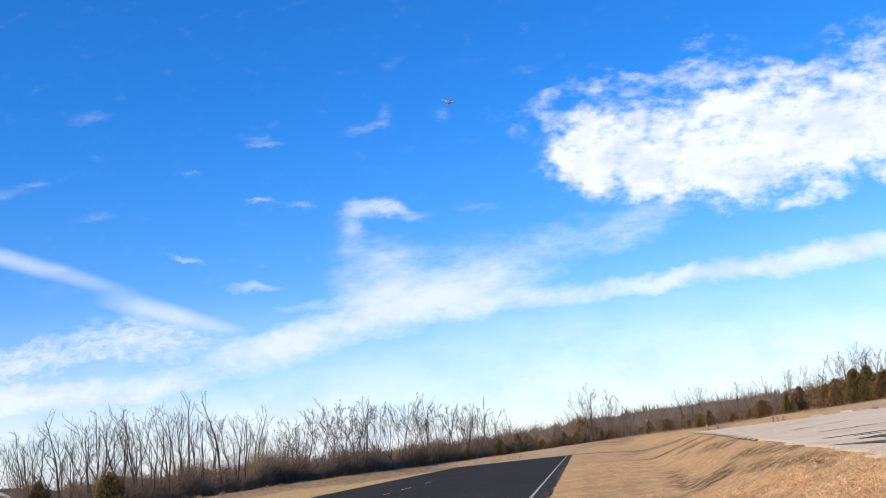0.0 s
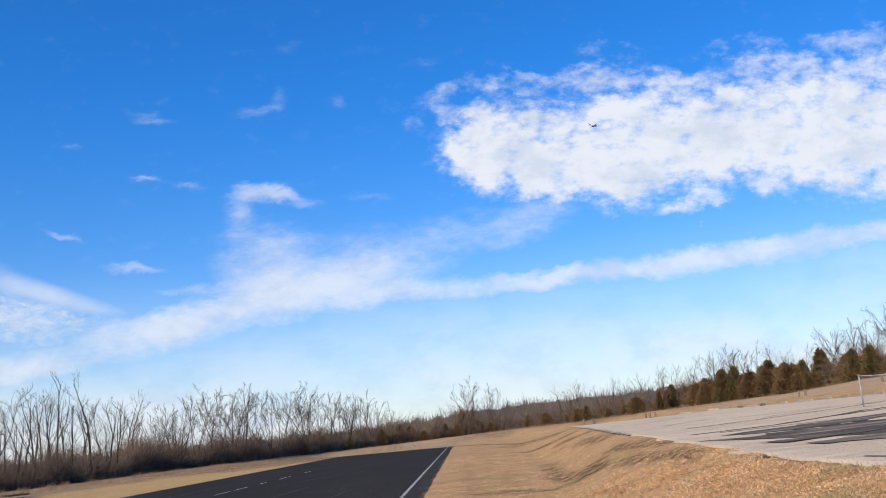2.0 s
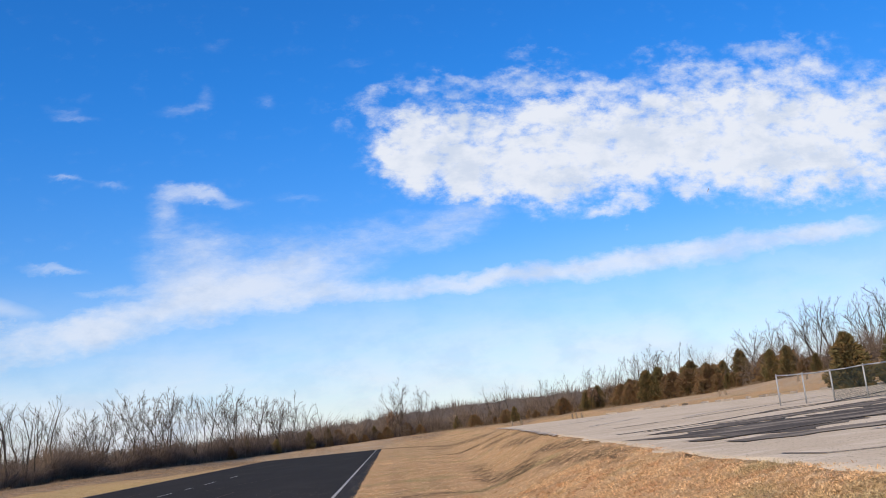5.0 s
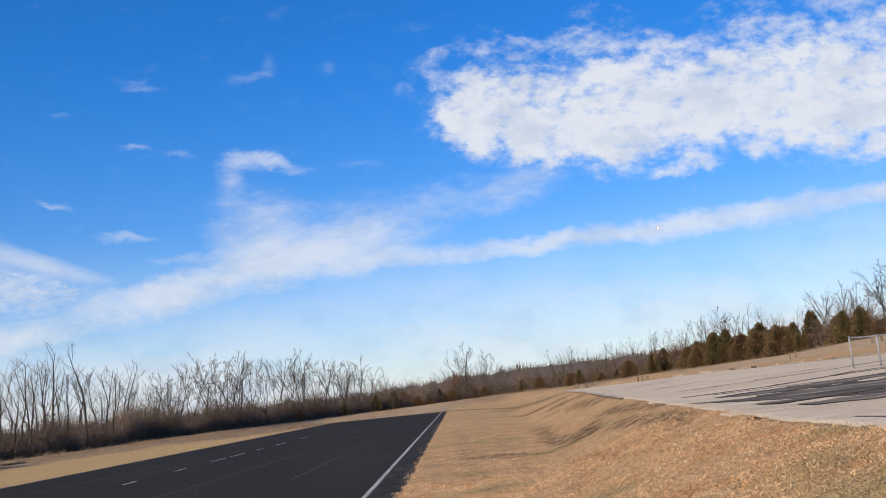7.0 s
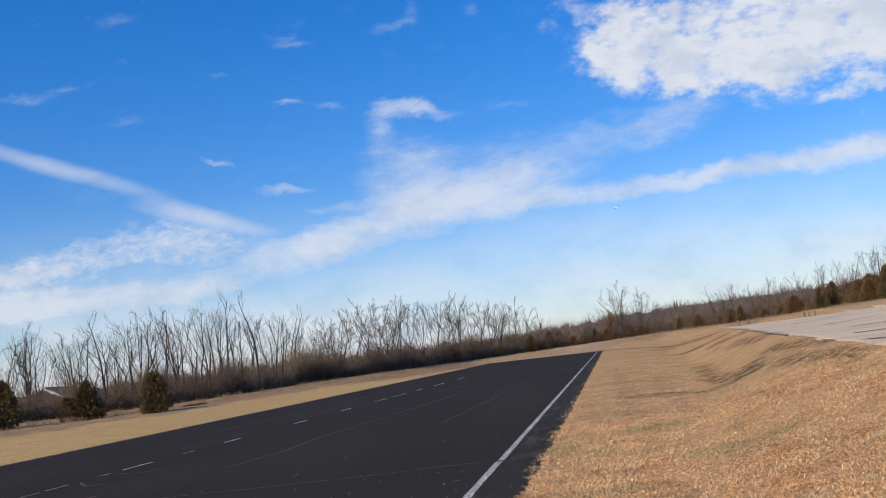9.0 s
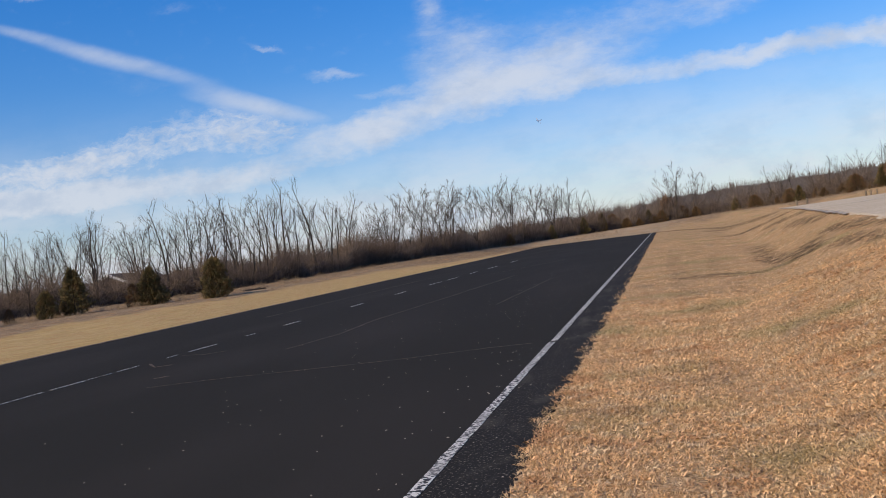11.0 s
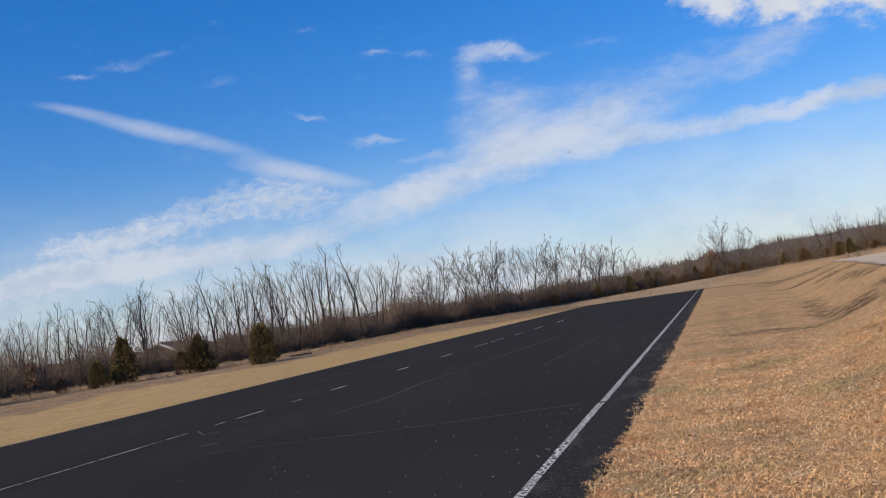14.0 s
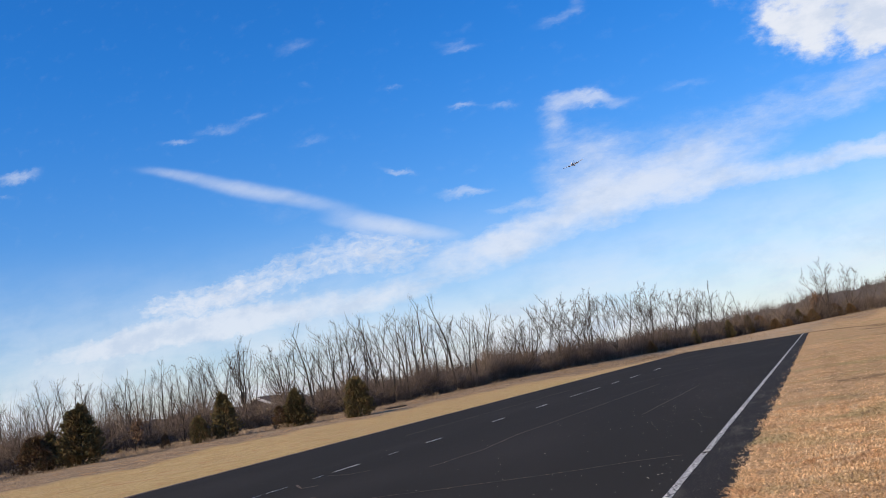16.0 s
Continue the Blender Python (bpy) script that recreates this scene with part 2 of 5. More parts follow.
def material(name, base, rough=0.85, vary=(), bump=(), metal=0.0, spec=0.3, random_tint=0.0, coords="Object", island=0.0):
    """base: colour. vary: (scale, detail, colour, low, high, stretch) layers mixed in by noise. bump: (scale, strength, distance)."""
    mat = bpy.data.materials.new(name)
    mat.use_nodes = True
    t = mat.node_tree
    b = t.nodes["Principled BSDF"]
    b.inputs["Roughness"].default_value, b.inputs["Metallic"].default_value = rough, metal
    b.inputs["Specular IOR Level"].default_value = spec
    co = t.nodes.new("ShaderNodeTexCoord")
    rgb = t.nodes.new("ShaderNodeRGB")
    rgb.outputs[0].default_value = (*base, 1)
    last = rgb.outputs[0]
    for scale, detail, colour, low, high, stretch in vary:
        mp = t.nodes.new("ShaderNodeMapping")
        mp.inputs["Scale"].default_value = stretch
        t.links.new(co.outputs[coords], mp.inputs[0])
        n = t.nodes.new("ShaderNodeTexNoise")
        n.inputs["Scale"].default_value, n.inputs["Detail"].default_value = scale, detail
        t.links.new(mp.outputs[0], n.inputs["Vector"])
        r = t.nodes.new("ShaderNodeMapRange")
        r.inputs[1].default_value, r.inputs[2].default_value = low, high
        t.links.new(n.outputs["Fac"], r.inputs[0])
        m = t.nodes.new("ShaderNodeMix")
        m.data_type = "RGBA"
        m.inputs[7].default_value = (*colour, 1)
        t.links.new(r.outputs[0], m.inputs[0])
        t.links.new(last, m.inputs[6])
        last = m.outputs[2]
    if random_tint:
        info = t.nodes.new("ShaderNodeObjectInfo")
        r = t.nodes.new("ShaderNodeMapRange")
        r.inputs[3].default_value, r.inputs[4].default_value = 1 - random_tint, 1 + random_tint
        t.links.new(info.outputs["Random"], r.inputs[0])
        h = t.nodes.new("ShaderNodeHueSaturation")
        t.links.new(r.outputs[0], h.inputs["Value"])
        t.links.new(last, h.inputs["Color"])
        last = h.outputs[0]
    if island:
        geo = t.nodes.new("ShaderNodeNewGeometry")
        r = t.nodes.new("ShaderNodeMapRange")
        r.inputs[3].default_value, r.inputs[4].default_value = 1 - island, 1 + island
        t.links.new(geo.outputs["Random Per Island"], r.inputs[0])
        h = t.nodes.new("ShaderNodeHueSaturation")
        t.links.new(r.outputs[0], h.inputs["Value"])
        t.links.new(last, h.inputs["Color"])
        last = h.outputs[0]
    t.links.new(last, b.inputs["Base Color"])
    for scale, strength, distance in bump:
        n = t.nodes.new("ShaderNodeTexNoise")
        n.inputs["Scale"].default_value, n.inputs["Detail"].default_value = scale, 6
        t.links.new(co.outputs[coords], n.inputs["Vector"])
        bm_ = t.nodes.new("ShaderNodeBump")
        bm_.inputs["Strength"].default_value, bm_.inputs["Distance"].default_value = strength, distance
        t.links.new(n.outputs["Fac"], bm_.inputs["Height"])
        if b.inputs["Normal"].is_linked:
            t.links.new(b.inputs["Normal"].links[0].from_socket, bm_.inputs["Normal"])
        t.links.new(bm_.outputs[0], b.inputs["Normal"])
    return mat


ONE = (1, 1, 1)
M_ASPHALT = material("fresh_asphalt", (0.0315, 0.0285, 0.0235), 0.9, [
    (0.35, 6, (0.043, 0.0375, 0.0325), 0.45, 0.75, (1, 0.25, 1)), (120, 2, (0.075, 0.066, 0.056), 0.62, 0.78, ONE), (45, 4, (0.026, 0.024, 0.0226), 0.5, 0.8, ONE)],
    [(160, 0.5, 0.004)], spec=0.03)
M_OLD_ASPHALT = material("dusty_asphalt_margin", (0.026, 0.0235, 0.021), 0.92, [
    (45, 5, (0.2, 0.17, 0.13), 0.57, 0.7, (1, 0.6, 1)), (2.2, 6, (0.085, 0.075, 0.06), 0.54, 0.74, (1, 0.35, 1))], [(90, 0.6, 0.006)], spec=0.06)
M_PAINT = material("worn_white_paint", (0.72, 0.68, 0.6), 0.8, [
    (20, 7, (0.04, 0.037, 0.034), 0.47, 0.54, ONE), (1.3, 4, (0.3, 0.28, 0.25), 0.45, 0.75, ONE)], [(90, 0.4, 0.003)])
M_SEAM = material("rusty_seam_dirt", (0.17, 0.11, 0.07), 0.95, [(14, 4, (0.03, 0.028, 0.027), 0.42, 0.6, ONE)])
M_LOT = material("weathered_lot_surface", (0.62, 0.51, 0.37), 0.93, [
    (0.35, 6, (0.5, 0.4, 0.28), 0.42, 0.7, (0.35, 1, 1)), (1.7, 6, (0.68, 0.57, 0.43), 0.5, 0.72, (0.5, 1, 1)), (24, 4, (0.2, 0.165, 0.12), 0.56, 0.74, ONE)],
    [(40, 0.5, 0.01)], spec=0.0)
# dark mottled colour of the bands and lines laid over the lot
M_LOT_STREAK = material("dark_lot_streak", (0.09, 0.08, 0.072), 0.9, [
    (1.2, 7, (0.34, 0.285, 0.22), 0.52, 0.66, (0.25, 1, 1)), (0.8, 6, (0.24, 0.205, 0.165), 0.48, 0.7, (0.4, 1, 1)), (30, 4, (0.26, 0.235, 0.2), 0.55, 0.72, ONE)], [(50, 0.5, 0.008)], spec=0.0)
M_BARK = material("grey_bark", (0.052, 0.043, 0.036), 0.95, [(3.0, 5, (0.1, 0.085, 0.072), 0.52, 0.78, (1, 1, 0.3))], random_tint=0.3, spec=0.1)
M_TWIG = material("bare_twigs", (0.06, 0.048, 0.04), 0.95, [(0.6, 3, (0.085, 0.069, 0.057), 0.45, 0.75, ONE)], random_tint=0.3, spec=0.1)
M_BRUSH = material("brown_brush", (0.135, 0.1, 0.077), 0.95, [(0.25, 4, (0.19, 0.142, 0.108), 0.42, 0.68, ONE), (0.9, 3, (0.09, 0.066, 0.051), 0.5, 0.72, ONE)], spec=0.1, island=0.5)
# far woods: distance haze is mixed into these greyer base colours
M_RIDGE = material("haze_tinted_far_wood", (0.155, 0.13, 0.115), 0.95, [(0.08, 5, (0.11, 0.092, 0.082), 0.42, 0.66, ONE), (0.4, 4, (0.15, 0.12, 0.1), 0.52, 0.72, (1, 1, 0.4))], spec=0.05)
M_LEAF = material("withered_leaves", (0.2, 0.122, 0.074), 0.9, [(2, 3, (0.15, 0.095, 0.06), 0.45, 0.65, ONE)], spec=0.1, island=0.4)
M_STRAW = material("tall_straw", (0.3, 0.215, 0.135), 0.9, [(0.5, 4, (0.2, 0.14, 0.09), 0.45, 0.65, ONE)], spec=0.1)
M_CEDAR = material("dark_cedar_foliage", (0.105, 0.085, 0.037), 0.9, [(1.6, 4, (0.2, 0.125, 0.056), 0.45, 0.7, ONE)], random_tint=0.25, spec=0.15)
M_RUST = material("rusty_cedar_foliage", (0.165, 0.096, 0.05), 0.9, [(1.6, 4, (0.1, 0.08, 0.038), 0.45, 0.7, ONE)], random_tint=0.25, spec=0.15)
M_BLADE = material("dry_grass_blades", (0.62, 0.395, 0.215), 0.9, [(1.3, 5, (0.5, 0.285, 0.15), 0.5, 0.62, ONE), (3.5, 3, (0.62, 0.47, 0.3), 0.5, 0.7, ONE), (0.45, 5, (0.38, 0.3, 0.16), 0.52, 0.66, ONE), (0.8, 6, (0.36, 0.245, 0.15), 0.58, 0.7, ONE)], spec=0.1, island=0.55)
M_STEEL = material("galvanised_steel", (0.33, 0.33, 0.33), 0.55, [(8, 3, (0.36, 0.37, 0.38), 0.45, 0.7, ONE)], metal=0.3)
M_SCREEN = material("green_black_mesh", (0.03, 0.05, 0.045), 0.8)
M_STONE = material("pale_concrete_block", (0.4, 0.33, 0.26), 0.92, [(4, 5, (0.32, 0.27, 0.22), 0.5, 0.7, ONE)], [(20, 0.5, 0.01)], random_tint=0.2)
M_POST = material("weathered_wood_post", (0.2, 0.15, 0.1), 0.92, [(6, 4, (0.18, 0.14, 0.1), 0.48, 0.7, (1, 1, 0.15))], random_tint=0.2)
M_SIDING = material("white_house_siding", (0.74, 0.73, 0.71), 0.8, [(2, 3, (0.6, 0.59, 0.57), 0.5, 0.7, ONE)])
M_TIMBER = material("brown_timber_wall", (0.17, 0.13, 0.1), 0.9, [(2, 3, (0.12, 0.09, 0.07), 0.5, 0.7, (1, 1, 0.1))])
M_SHINGLE = material("brown_shingle_roof", (0.1, 0.085, 0.075), 0.9, [(6, 4, (0.07, 0.06, 0.055), 0.5, 0.7, ONE)])
M_GLASS = material("dark_window_pane", (0.02, 0.025, 0.03), 0.1, spec=0.6)
M_HULL = material("gloss_white_model_skin", (0.8, 0.8, 0.8), 0.35, [(3, 2, (0.7, 0.71, 0.73), 0.5, 0.7, ONE)], spec=0.5)
M_BELLY = material("grey_model_underside", (0.3, 0.31, 0.33), 0.45, [(3, 2, (0.22, 0.22, 0.24), 0.5, 0.7, ONE)])
M_DARK = material("grey_engine_parts", (0.14, 0.14, 0.15), 0.5)


def ground_material():
    mat = bpy.data.materials.new("dry_turf")
    mat.use_nodes = True
    t = mat.node_tree
    b = t.nodes["Principled BSDF"]
    b.inputs["Roughness"].default_value, b.inputs["Specular IOR Level"].default_value = 0.95, 0.0
    co = t.nodes.new("ShaderNodeTexCoord")
    zone = t.nodes.new("ShaderNodeVertexColor")
    zone.layer_name = "zone"
    split = t.nodes.new("ShaderNodeSeparateColor")
    t.links.new(zone.outputs[0], split.inputs[0])

    def noise_of(scale, detail, low, high, stretch=ONE, rough=0.55):
        mp = t.nodes.new("ShaderNodeMapping")
        mp.inputs["Scale"].default_value = stretch
        t.links.new(co.outputs["Object"], mp.inputs[0])
        n = t.nodes.new("ShaderNodeTexNoise")
        n.inputs["Scale"].default_value, n.inputs["Detail"].default_value, n.inputs["Roughness"].default_value = scale, detail, rough
        t.links.new(mp.outputs[0], n.inputs["Vector"])
        r = t.nodes.new("ShaderNodeMapRange")
        r.inputs[1].default_value, r.inputs[2].default_value = low, high
        t.links.new(n.outputs["Fac"], r.inputs[0])
        return r.outputs[0]

    def mix(fac, a, c):
        m = t.nodes.new("ShaderNodeMix")
        m.data_type = "RGBA"
        for i, v in ((0, fac), (6, a), (7, c)):
            if isinstance(v, tuple):
                m.inputs[i].default_value = (*v, 1)
            else:
                t.links.new(v, m.inputs[i])
        return m.outputs[2]

    turf = mix(noise_of(0.5, 6, 0.4, 0.66), (0.55, 0.345, 0.175), (0.45, 0.28, 0.13))
    turf = mix(noise_of(2.6, 6, 0.45, 0.7), turf, (0.62, 0.405, 0.22))
    turf = mix(noise_of(0.22, 5, 0.52, 0.68), turf, (0.34, 0.275, 0.11))
    turf = mix(noise_of(0.9, 8, 0.57, 0.72, (1, 0.3, 1)), turf, (0.24, 0.18, 0.12))
    mown = mix(noise_of(0.3, 6, 0.4, 0.7, (1, 0.15, 1)), (0.56, 0.39, 0.155), (0.62, 0.44, 0.2))
    mown = mix(noise_of(0.06, 5, 0.45, 0.7), mown, (0.52, 0.355, 0.16))
    mown = mix(noise_of(1.4, 8, 0.5, 0.7, (1, 0.4, 1)), mown, (0.44, 0.31, 0.12))
    rough_ = mix(noise_of(0.8, 7, 0.4, 0.65), (0.2, 0.145, 0.1), (0.38, 0.285, 0.19))
    rough_ = mix(noise_of(3.0, 6, 0.48, 0.64), rough_, (0.14, 0.1, 0.068))
    pale = mix(noise_of(0.5, 6, 0.4, 0.65, (0.4, 1, 1)), (0.5, 0.41, 0.3), (0.44, 0.31, 0.18))
    col = mix(split.outputs[0], turf, mown)
    col = mix(split.outputs[1], col, rough_)
    col = mix(split.outputs[2], col, pale)
    col = mix(noise_of(1.1, 7, 0.54, 0.66), col, (0.5, 0.27, 0.115))
    col = mix(noise_of(8.0, 7, 0.47, 0.66, ONE, 0.75), col, (0.25, 0.16, 0.08))
    col = mix(noise_of(17.0, 6, 0.5, 0.66, ONE, 0.7), col, (0.72, 0.5, 0.29))
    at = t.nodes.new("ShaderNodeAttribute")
    at.attribute_name = "turf_streak"
    # worn: weight of the dark turf streaks, broken up by noise
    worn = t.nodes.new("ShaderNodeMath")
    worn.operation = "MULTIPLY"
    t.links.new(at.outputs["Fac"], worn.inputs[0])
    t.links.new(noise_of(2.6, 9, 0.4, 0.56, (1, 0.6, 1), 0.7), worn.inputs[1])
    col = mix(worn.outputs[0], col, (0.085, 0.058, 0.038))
    col = mix(noise_of(55, 4, 0.55, 0.75), col, (0.2, 0.145, 0.085))
    t.links.new(col, b.inputs["Base Color"])
    for scale, strength, distance in ((30, 1.0, 0.04), (5, 0.6, 0.08)):
        n = t.nodes.new("ShaderNodeTexNoise")
        n.inputs["Scale"].default_value, n.inputs["Detail"].default_value = scale, 7
        t.links.new(co.outputs["Object"], n.inputs["Vector"])
        bp = t.nodes.new("ShaderNodeBump")
        bp.inputs["Strength"].default_value, bp.inputs["Distance"].default_value = strength, distance
        t.links.new(n.outputs["Fac"], bp.inputs["Height"])
        if b.inputs["Normal"].is_linked:
            t.links.new(b.inputs["Normal"].links[0].from_socket, bp.inputs["Normal"])
        t.links.new(bp.outputs[0], b.inputs["Normal"])
    return mat


M_TURF = ground_material()

# ---------------------------------------------------------------- mesh helpers


def mesh_from(name, verts, faces, mat=None):
    me = bpy.data.meshes.new(name)
    me.from_pydata([tuple(v) for v in verts], [], [tuple(f) for f in faces])
    if mat:
        me.materials.append(mat)
    return me


def array_mesh(name, verts, faces, mat):
    """A mesh from numpy arrays: all faces with the same number of corners."""
    me = bpy.data.meshes.new(name)
    n, k = len(faces), faces.shape[1]
    me.vertices.add(len(verts))
    me.vertices.foreach_set("co", np.asarray(verts, dtype=np.float32).ravel())
    me.loops.add(n * k)
    me.loops.foreach_set("vertex_index", faces.astype(np.int32).ravel())
    me.polygons.add(n)
    me.polygons.foreach_set("loop_start", np.arange(n, dtype=np.int32) * k)
    me.update(calc_edges=True)
    me.materials.append(mat)
    return me


def bm_mesh(name, bm, mat, smooth=False):
    me = bpy.data.meshes.new(name)
    bm.to_mesh(me)
    bm.free()
    me.materials.append(mat)
    if smooth:
        for p in me.polygons:
            p.use_smooth = True
    return me


def part(name, data, parent, label="", at=None):
    ob = new(name, data)
    ob.parent = parent
    if at is not None:
        ob.matrix_basis = at
    if label:
        ob["label"] = label
    return ob


def add_box(bm, centre, size, bevel=0.0, turn=None):
    m = Matrix.Translation(centre) @ (turn or Matrix()) @ Matrix.Diagonal((*size, 1))
    r = bmesh.ops.create_cube(bm, size=1, matrix=m)
    if bevel:
        edges = list({e for v in r["verts"] for e in v.link_edges})
        bmesh.ops.bevel(bm, geom=edges, offset=bevel, segments=2, affect="EDGES")


def add_rod(bm, a, b, r0, r1=None, sides=8):
    a, b = Vector(a), Vector(b)
    d = b - a
    m = Matrix.Translation((a + b) / 2) @ d.to_track_quat("Z", "Y").to_matrix().to_4x4()
    bmesh.ops.create_cone(bm, cap_ends=True, segments=sides, radius1=r0, radius2=r0 if r1 is None else r1, depth=d.length, matrix=m)


def tubes(segs, sides=3):
    """Tapered tubes from an array of rows x0 y0 z0 x1 y1 z1 r0 r1."""
    s = np.asarray(segs, dtype=np.float64)
    a, b, r0, r1 = s[:, :3], s[:, 3:6], s[:, 6], s[:, 7]
    d = b - a
    d /= np.linalg.norm(d, axis=1)[:, None] + 1e-9
    ref = np.where(np.abs(d[:, 2:3]) > 0.9, np.array([[1.0, 0, 0]]), np.array([[0, 0, 1.0]]))
    u = np.cross(d, ref)
    u /= np.linalg.norm(u, axis=1)[:, None] + 1e-9
    w = np.cross(d, u)
    vs = []
    for base, r in ((a, r0), (b, r1)):
        for k in range(sides):
            an = 2 * math.pi * k / sides
            vs.append(base + (u * math.cos(an) + w * math.sin(an)) * r[:, None])
    n = len(s)
    verts = np.stack(vs, axis=1).reshape(-1, 3)
    base = np.arange(n)[:, None] * (2 * sides)
    faces = np.concatenate([base + np.array([[k, (k + 1) % sides, sides + (k + 1) % sides, sides + k]]) for k in range(sides)], axis=0)
    return verts, faces


def spikes(segs):
    """Thin pointed twigs from the same rows: three faces each."""
    s = np.asarray(segs, dtype=np.float64)
    a, b, r0 = s[:, :3], s[:, 3:6], s[:, 6]
    d = b - a
    d /= np.linalg.norm(d, axis=1)[:, None] + 1e-9
    ref = np.where(np.abs(d[:, 2:3]) > 0.9, np.array([[1.0, 0, 0]]), np.array([[0, 0, 1.0]]))
    u = np.cross(d, ref)
    u /= np.linalg.norm(u, axis=1)[:, None] + 1e-9
    w = np.cross(d, u)
    vs = [a + (u * math.cos(k * 2.0944) + w * math.sin(k * 2.0944)) * r0[:, None] for k in range(3)] + [b]
    verts = np.stack(vs, axis=1).reshape(-1, 3)
    base = np.arange(len(s))[:, None] * 4
    return verts, np.concatenate([base + np.array([[k, (k + 1) % 3, 3]]) for k in range(3)], axis=0)


# ---------------------------------------------------------------- the lie of the land
# the wood's edge: azimuth (degrees clockwise from the runway), distance, ground height there
EDGE = [(-180, 75, 0.4), (-75, 70, 0.3), (-60, 72, 0.3), (-47, 75, 0.3), (-37, 80, 0.35), (-27, 85, 0.35), (-22, 95, 0.4), (-18, 110, 0.55), (-14.6, 120, 0.65), (-8.5, 148, 0.75), (-4, 165, 0.95),
        (0, 175, 1.35), (4.3, 180, 1.75), (8, 168, 2.0), (11.4, 150, 2.4), (14, 140, 2.65), (17, 130, 2.85), (20.5, 120, 3.05), (24, 110, 3.6), (27, 102, 3.8), (30, 96, 3.8), (45, 80, 3.6), (90, 70, 3.0), (180, 75, 0.4)]
E_AZ, E_D, E_Z = (np.array([e[i] for e in EDGE], dtype=float) for i in range(3))
RUN_L, RUN_R, RUN_END, RUN_START = -18.05, -1.2, 138.0, -40.0
SKEW = 0.006                       # the runway bears a third of a degree clockwise of +y


def step(a, b, v):
    k = np.clip((v - a) / (b - a), 0, 1)
    return k * k * (3 - 2 * k)


def lot_edge(y):
    return 4.5 + 0.09 * np.maximum(y - 13, 0) - 0.02 * np.maximum(13 - y, 0)


def lot_z(x, y):
    return 0.88 + 0.006 * np.clip(y, -20, 60) + 0.02 * np.clip(x - 4, 0, 30)


def height(x, y):
    x, y = np.asarray(x, dtype=float), np.asarray(y, dtype=float)
    r, az = np.hypot(x, y), np.degrees(np.arctan2(x, y))
    d, ze = np.interp(az, E_AZ, E_D), np.interp(az, E_AZ, E_Z)
    start = np.interp(az, [-180, -30, -18, -13, -8, -4, 4, 8, 12, 20, 40], [0.5, 0.45, 0.6, 0.85, 0.94, 0.87, 0.82, 0.72, 0.68, 0.72, 0.6])
    rise = step(start, 1.0, r / d)
    out = ze * rise
    # verge, swale and the bank up to the lot
    xr = x - SKEW * y
    e = lot_edge(y)
    sw = 0.3 + 3.8 * step(0, 46, y) + 4.2 * np.clip((y - 30) / 130, 0, 1) * step(20, 60, y)
    dip = -0.09 * np.exp(-((x - sw) / (1.1 + 0.01 * np.clip(y, 0, 160))) ** 2) * step(12, 42, y)
    ramp = (x - sw) / np.maximum(e - sw, 0.4)
    bank = (0.45 * step(0.0, 1.0, ramp) + 0.55 * np.clip(ramp, 0, 1)) * (1 - step(95, 135, y)) * step(-60, -20, y)
    right = dip * (1 - rise) + lot_z(x, y) * bank
    out = np.where(xr > RUN_R, np.maximum(out * 1.0, 0) + right * (1 - rise) , out)
    # beyond the wood's edge the land swells gently
    out = out + 0.008 * np.clip(r - d, 0, 600) * step(-25, 5, az) * (1 - step(120, 160, az))
    out = out - 0.03 * np.clip(r - d, 0, 60) * (1 - step(-28, -20, az)) * step(-100, -70, az)
    lumps = 0.014 * np.sin(x * 2.7 + 2 * np.sin(y * 0.8)) * np.sin(y * 1.3 + 1.7 * np.sin(x * 1.1))
    small = lumps + 0.022 * np.sin(x * 0.9 + 1.3 * np.sin(y * 0.31)) * np.sin(y * 0.47 + 0.7 * np.sin(x * 0.6))
    on_run = step(RUN_L - 5, RUN_L - 1.5, xr) * (1 - step(RUN_R + 0.02, RUN_R + 0.8, xr)) * (1 - step(RUN_END + 3, RUN_END + 8, y))
    return out + small * (1 - on_run) * (1 - 0.7 * bank)


def lot_far(y):
    """The lot's far side, where the row of stop blocks lies."""
    return np.interp(y, [-30, 40, 52, 62, 72, 80, 95, 100], [60, 48, 38, 34, 31.7, 31, 28, 22])


def in_lot(x, y, margin=0.0):
    return (x > lot_edge(y) + margin) & (x < lot_far(y) - margin) & (y > -30 + margin) & (y < 100 - margin)


# dark streaks in the turf: two plan ends, half width, strength
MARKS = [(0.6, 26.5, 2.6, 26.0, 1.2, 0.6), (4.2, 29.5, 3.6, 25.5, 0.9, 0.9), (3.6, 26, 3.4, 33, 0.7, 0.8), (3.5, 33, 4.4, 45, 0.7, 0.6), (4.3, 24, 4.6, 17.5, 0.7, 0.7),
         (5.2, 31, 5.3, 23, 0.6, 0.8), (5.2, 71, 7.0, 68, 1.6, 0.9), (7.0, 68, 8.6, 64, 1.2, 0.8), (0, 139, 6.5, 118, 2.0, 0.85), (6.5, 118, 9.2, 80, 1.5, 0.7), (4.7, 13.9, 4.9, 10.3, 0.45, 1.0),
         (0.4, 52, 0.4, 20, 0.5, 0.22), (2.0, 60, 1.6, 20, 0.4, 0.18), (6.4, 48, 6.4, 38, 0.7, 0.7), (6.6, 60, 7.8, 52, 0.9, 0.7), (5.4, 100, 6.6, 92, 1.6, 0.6)]


